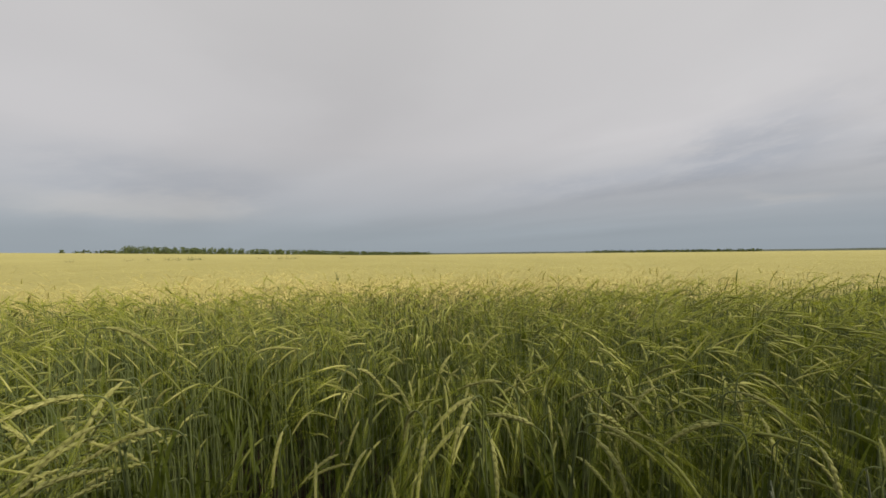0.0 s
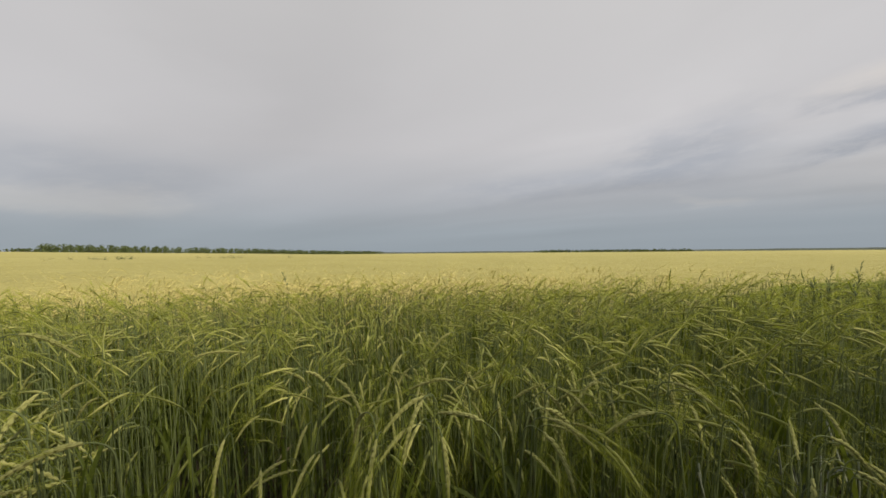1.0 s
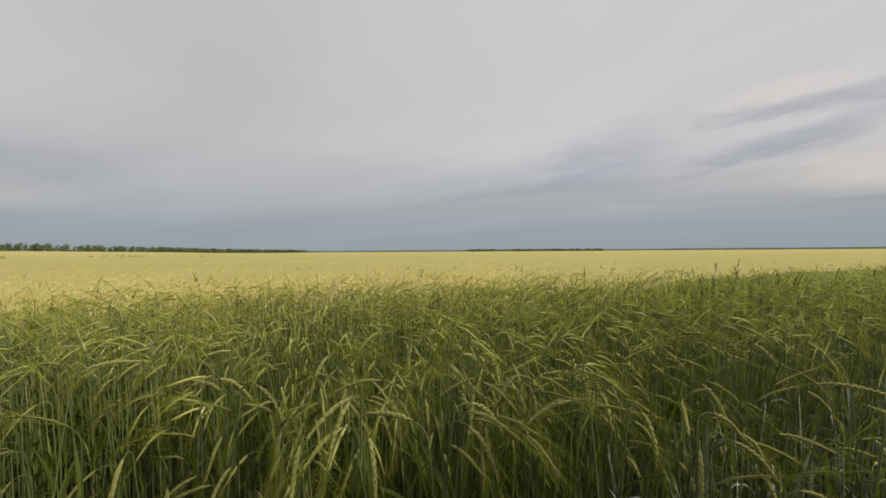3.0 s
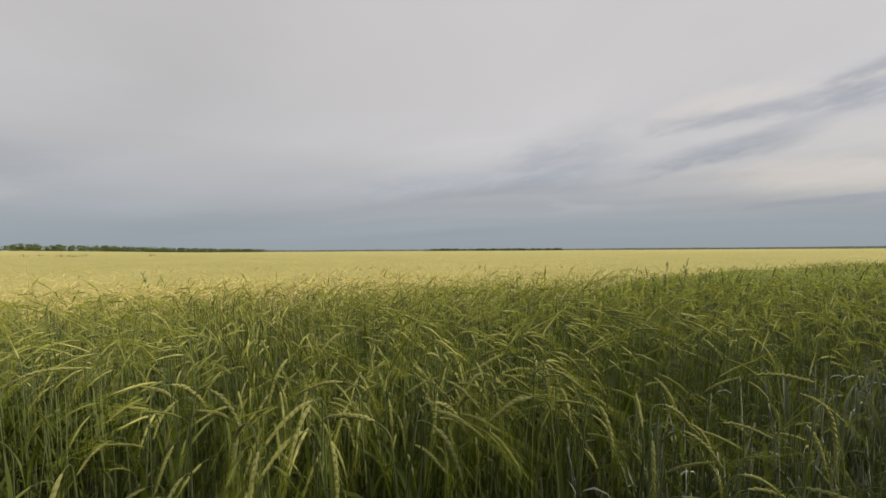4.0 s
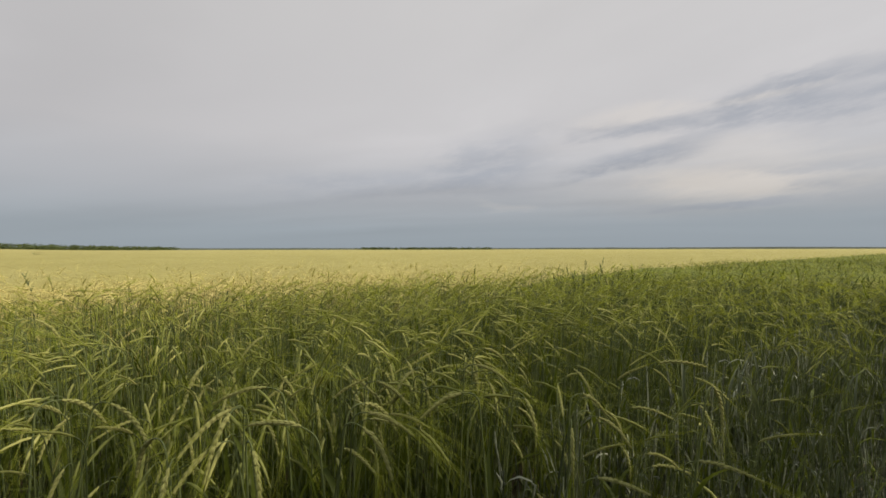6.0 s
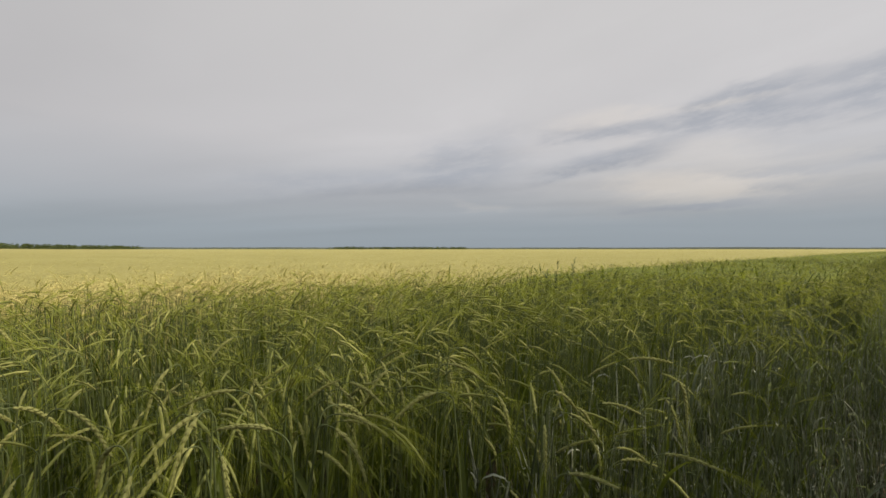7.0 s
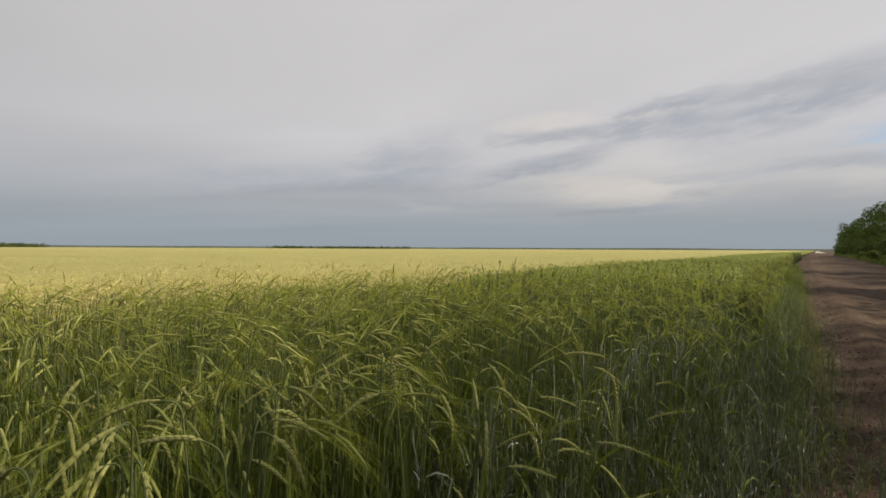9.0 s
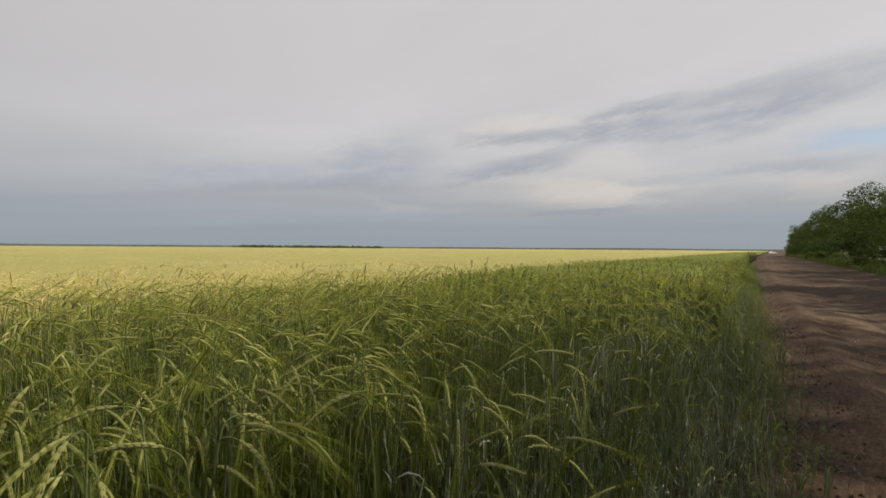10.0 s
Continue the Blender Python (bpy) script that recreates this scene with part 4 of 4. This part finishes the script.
def tall_stalk(seed, height, lean):
    """A self-sown grass stalk that overtops the crop, with a loose head."""
    rng = np.random.default_rng(seed)
    thing = new("tall_grass_stalk")
    z = np.linspace(0, height, 9)
    stalk = np.stack((lean * (z / height) ** 2 * height, 0 * z, z), 1)
    part("stem", tube(stalk, np.linspace(0.0026, 0.0012, 9), 5), STEM, thing)
    sprays = []
    for i in range(16):
        p = stalk[-1] + (stalk[-1] - stalk[-2]) * rng.uniform(-1.2, 0.4)
        az, up = rng.uniform(0, 6.28), rng.uniform(0.5, 1.0)
        tip = p + np.array((math.cos(az) * 0.02, math.sin(az) * 0.02, 0.05 * up)) + np.array((lean * 0.03, 0, 0))
        sprays.append(tube(np.stack((p, (p + tip) / 2 + 0.002, tip)), (0.0012, 0.003, 0.0006), 4))
    part("seed_head", join_all(sprays), STEM, thing, "loose dull green seed head")
    part("leaf", blade(rng, stalk[5], 0.25, 0.008, 7), LEAF, thing)
    return tagged(thing, "tall wild grass stalk standing above the barley", "grass stalk", "wild grass in the barley")


def build_tall_stalks():
    for i, (az, r, top, lean, turn) in enumerate(((48.6, 3.3, 1.10, 0.05, 0), (50.0, 3.4, 1.10, 0.22, 20), (47.4, 3.2, 1.03, -0.1, 60), (-12.0, 4.0, 1.02, 0.2, 150))):
        thing = tall_stalk(700 + i, top, lean)
        x, y = polar(az, r)
        thing.matrix_basis = pose(x, y, 0, 0, 0, turn)
    rng = np.random.default_rng(71)
    pieces = []
    for i in range(46):
        az, r = (rng.uniform(-33.5, -29.5), rng.uniform(46, 60)) if i < 24 else (rng.uniform(-21.5, -18.5), rng.uniform(46, 58)) if i < 36 else (rng.uniform(-46, -12), rng.uniform(40, 75))
        x, y = polar(az, r)
        pieces.append(scatter(tuft(rng, 22, 1.3, 0.5, 0.035), [x], [y], [float(terrain(x, y))], [0.0], [rng.uniform(0.75, 1.1)]))
    tagged(new("field_weeds", mesh_of("field_weeds", join_all(pieces), [WEED])), "scattered dark weeds standing in the yellow barley", "weeds", "", "stuff")


def build_verge_bushes():
    """Low leafy clumps that make the verge uneven."""
    rng = np.random.default_rng(57)
    first = [shrub(110 + i, 0.62, 700, GRASS) for i in range(2)]
    for i, (s, w, k) in enumerate(((36.0, -6.5, 1.0), (41.0, -6.3, 1.15), (45.5, -6.6, 0.9), (49.0, -6.2, 1.2), (56.0, -6.4, 1.0), (63.0, -6.3, 1.3), (31.0, -6.6, 0.9), (74.0, -6.2, 1.2))):
        x, y = plan(s, w + 0.4 * float(bend(s)))
        m = pose(x, y, 0, 0, 0, rng.uniform(0, 360)) @ Matrix.Scale(k, 4)
        if i < 2:
            tagged(first[i], "low leafy green bush in the verge's tall grass", "bush", "low bushes on the verge")
            first[i].matrix_basis = m
        else:
            copy_thing(first[i % 2], m)


def umbel_weed(seed, height):
    """A tall roadside weed with flat white flower heads on forking stalks."""
    rng = np.random.default_rng(seed)
    thing = new("flowering_weed")
    z = np.linspace(0, height, 6)
    part("stem", tube(np.stack((0.04 * np.sin(z * 3 + seed), 0 * z, z), 1), np.linspace(0.008, 0.004, 6), 5), WEED, thing)
    for i in range(5):
        az, r = i * 1.26 + rng.uniform(-0.3, 0.3), rng.uniform(0.08, 0.2)
        tip = np.array((math.cos(az) * r, math.sin(az) * r, height + rng.uniform(-0.12, 0.1)))
        stalk = part("stalk", tube(np.stack((np.array((0, 0, height * 0.75)), tip * (0.6, 0.6, 0.93), tip)), (0.004, 0.003, 0.002), 4), WEED, thing)
        florets = []
        for j in range(9):
            o = rng.normal(0, 0.035, 3) * (1, 1, 0.2)
            florets.append(tube(np.stack((tip + o + (0, 0, -0.012), tip + o, tip + o + (0, 0, 0.012))), (0.004, 0.018, 0.006), 5))
        part("flower_head", join_all(florets), UMBEL, stalk, "flat white flower head")
    for i in range(4):
        part("leaf", blade(rng, np.array((0, 0, height * (0.15 + 0.15 * i))), 0.3, 0.05, 6), WEED, thing)
    return tagged(thing, "tall roadside weed with flat white flower heads", "weed", "flowering weeds on the verge")


def weed_clump(seed, size):
    rng = np.random.default_rng(seed)
    thing = new("weed_clump")
    for i in range(48):
        part("leaf", tuft(rng, 1, size * rng.uniform(0.7, 1.1), 0.7, 0.042), WEED, thing)
    return tagged(thing, "dense dark green weed clump at the crop's foot", "weed clump", "weed clumps by the road")


def build_roadside():
    rng = np.random.default_rng(61)
    kinds = [umbel_weed(800 + i, (0.95, 1.15, 0.8)[i]) for i in range(3)]
    for i in range(9):
        s, w = 34 + 55 * rng.random(), -6.2 - 1.5 * rng.random()
        x, y = plan(s, w)
        m = pose(x, y, 0, 0, 0, rng.uniform(0, 360)) @ Matrix.Scale(rng.uniform(0.8, 1.15), 4)
        if i < 3:
            kinds[i].matrix_basis = m
        else:
            copy_thing(kinds[i % 3], m)
    first = weed_clump(820, 0.8)
    for i, (s, w, k) in enumerate(((43.0, 0.25, 1.2), (46.5, 0.3, 1.35), (50.0, 0.3, 1.2), (31.0, 0.2, 0.7), (54.0, 0.2, 1.1), (18.0, -5.2, 0.7), (27.0, -5.5, 0.9), (60.0, 0.1, 1.0))):
        x, y = plan(s, w + float(bend(s)))
        m = pose(x, y, 0, 0, 0, 50 * i) @ Matrix.Scale(k, 4)
        if i:
            copy_thing(first, m)
        else:
            first.matrix_basis = m


def late_shoot(seed, height):
    """A green shoot without an ear: straight stem and arching leaves."""
    rng = np.random.default_rng(seed)
    thing = new("barley_shoot")
    z = np.linspace(0, height, 8)
    lean = rng.uniform(0.03, 0.12)
    stalk = np.stack((lean * z * z / height, 0 * z, z), 1)
    part("stem", tube(stalk, np.linspace(0.0024, 0.0012, 8), 5), STEM, thing)
    for f in (2, 4, 6):
        part("leaf", blade(rng, stalk[f], rng.uniform(0.08, 0.16), rng.uniform(0.006, 0.010), 7), DRY if f == 2 and seed % 2 else WEED, thing)
    return tagged(thing, "short blue-green barley shoot without an ear beside the road", "barley shoot", "late shoots at the field's edge")


def build_shoots():
    rng = np.random.default_rng(29)
    kinds = [late_shoot(500 + i, (0.72, 0.60, 0.80, 0.52, 0.66)[i]) for i in range(5)]
    used = set()
    for i in range(470):
        s, d = 0.3 + 6.0 * rng.random() ** 1.5, rng.random() ** 1.7
        w = EDGE + 0.12 - 0.82 * d
        x, y = plan(s, w)
        if math.hypot(x, y) < 0.9:
            continue
        k = int(rng.integers(0, 5))
        m = pose(x, y, 0, 0, 0, rng.uniform(0, 360)) @ Matrix.Scale(rng.uniform(0.75, 1.15) * (1.05 - 0.5 * d), 4)
        if k in used:
            copy_thing(kinds[k], m)
        else:
            used.add(k)
            kinds[k].matrix_basis = m


build_ground()
build_crop()
build_near_plants()
build_shoots()
build_tall_stalks()
build_belt()
build_verge()
build_verge_bushes()
build_edge_growth()
build_bare_stalks()
build_roadside()
build_litter()
build_distance()
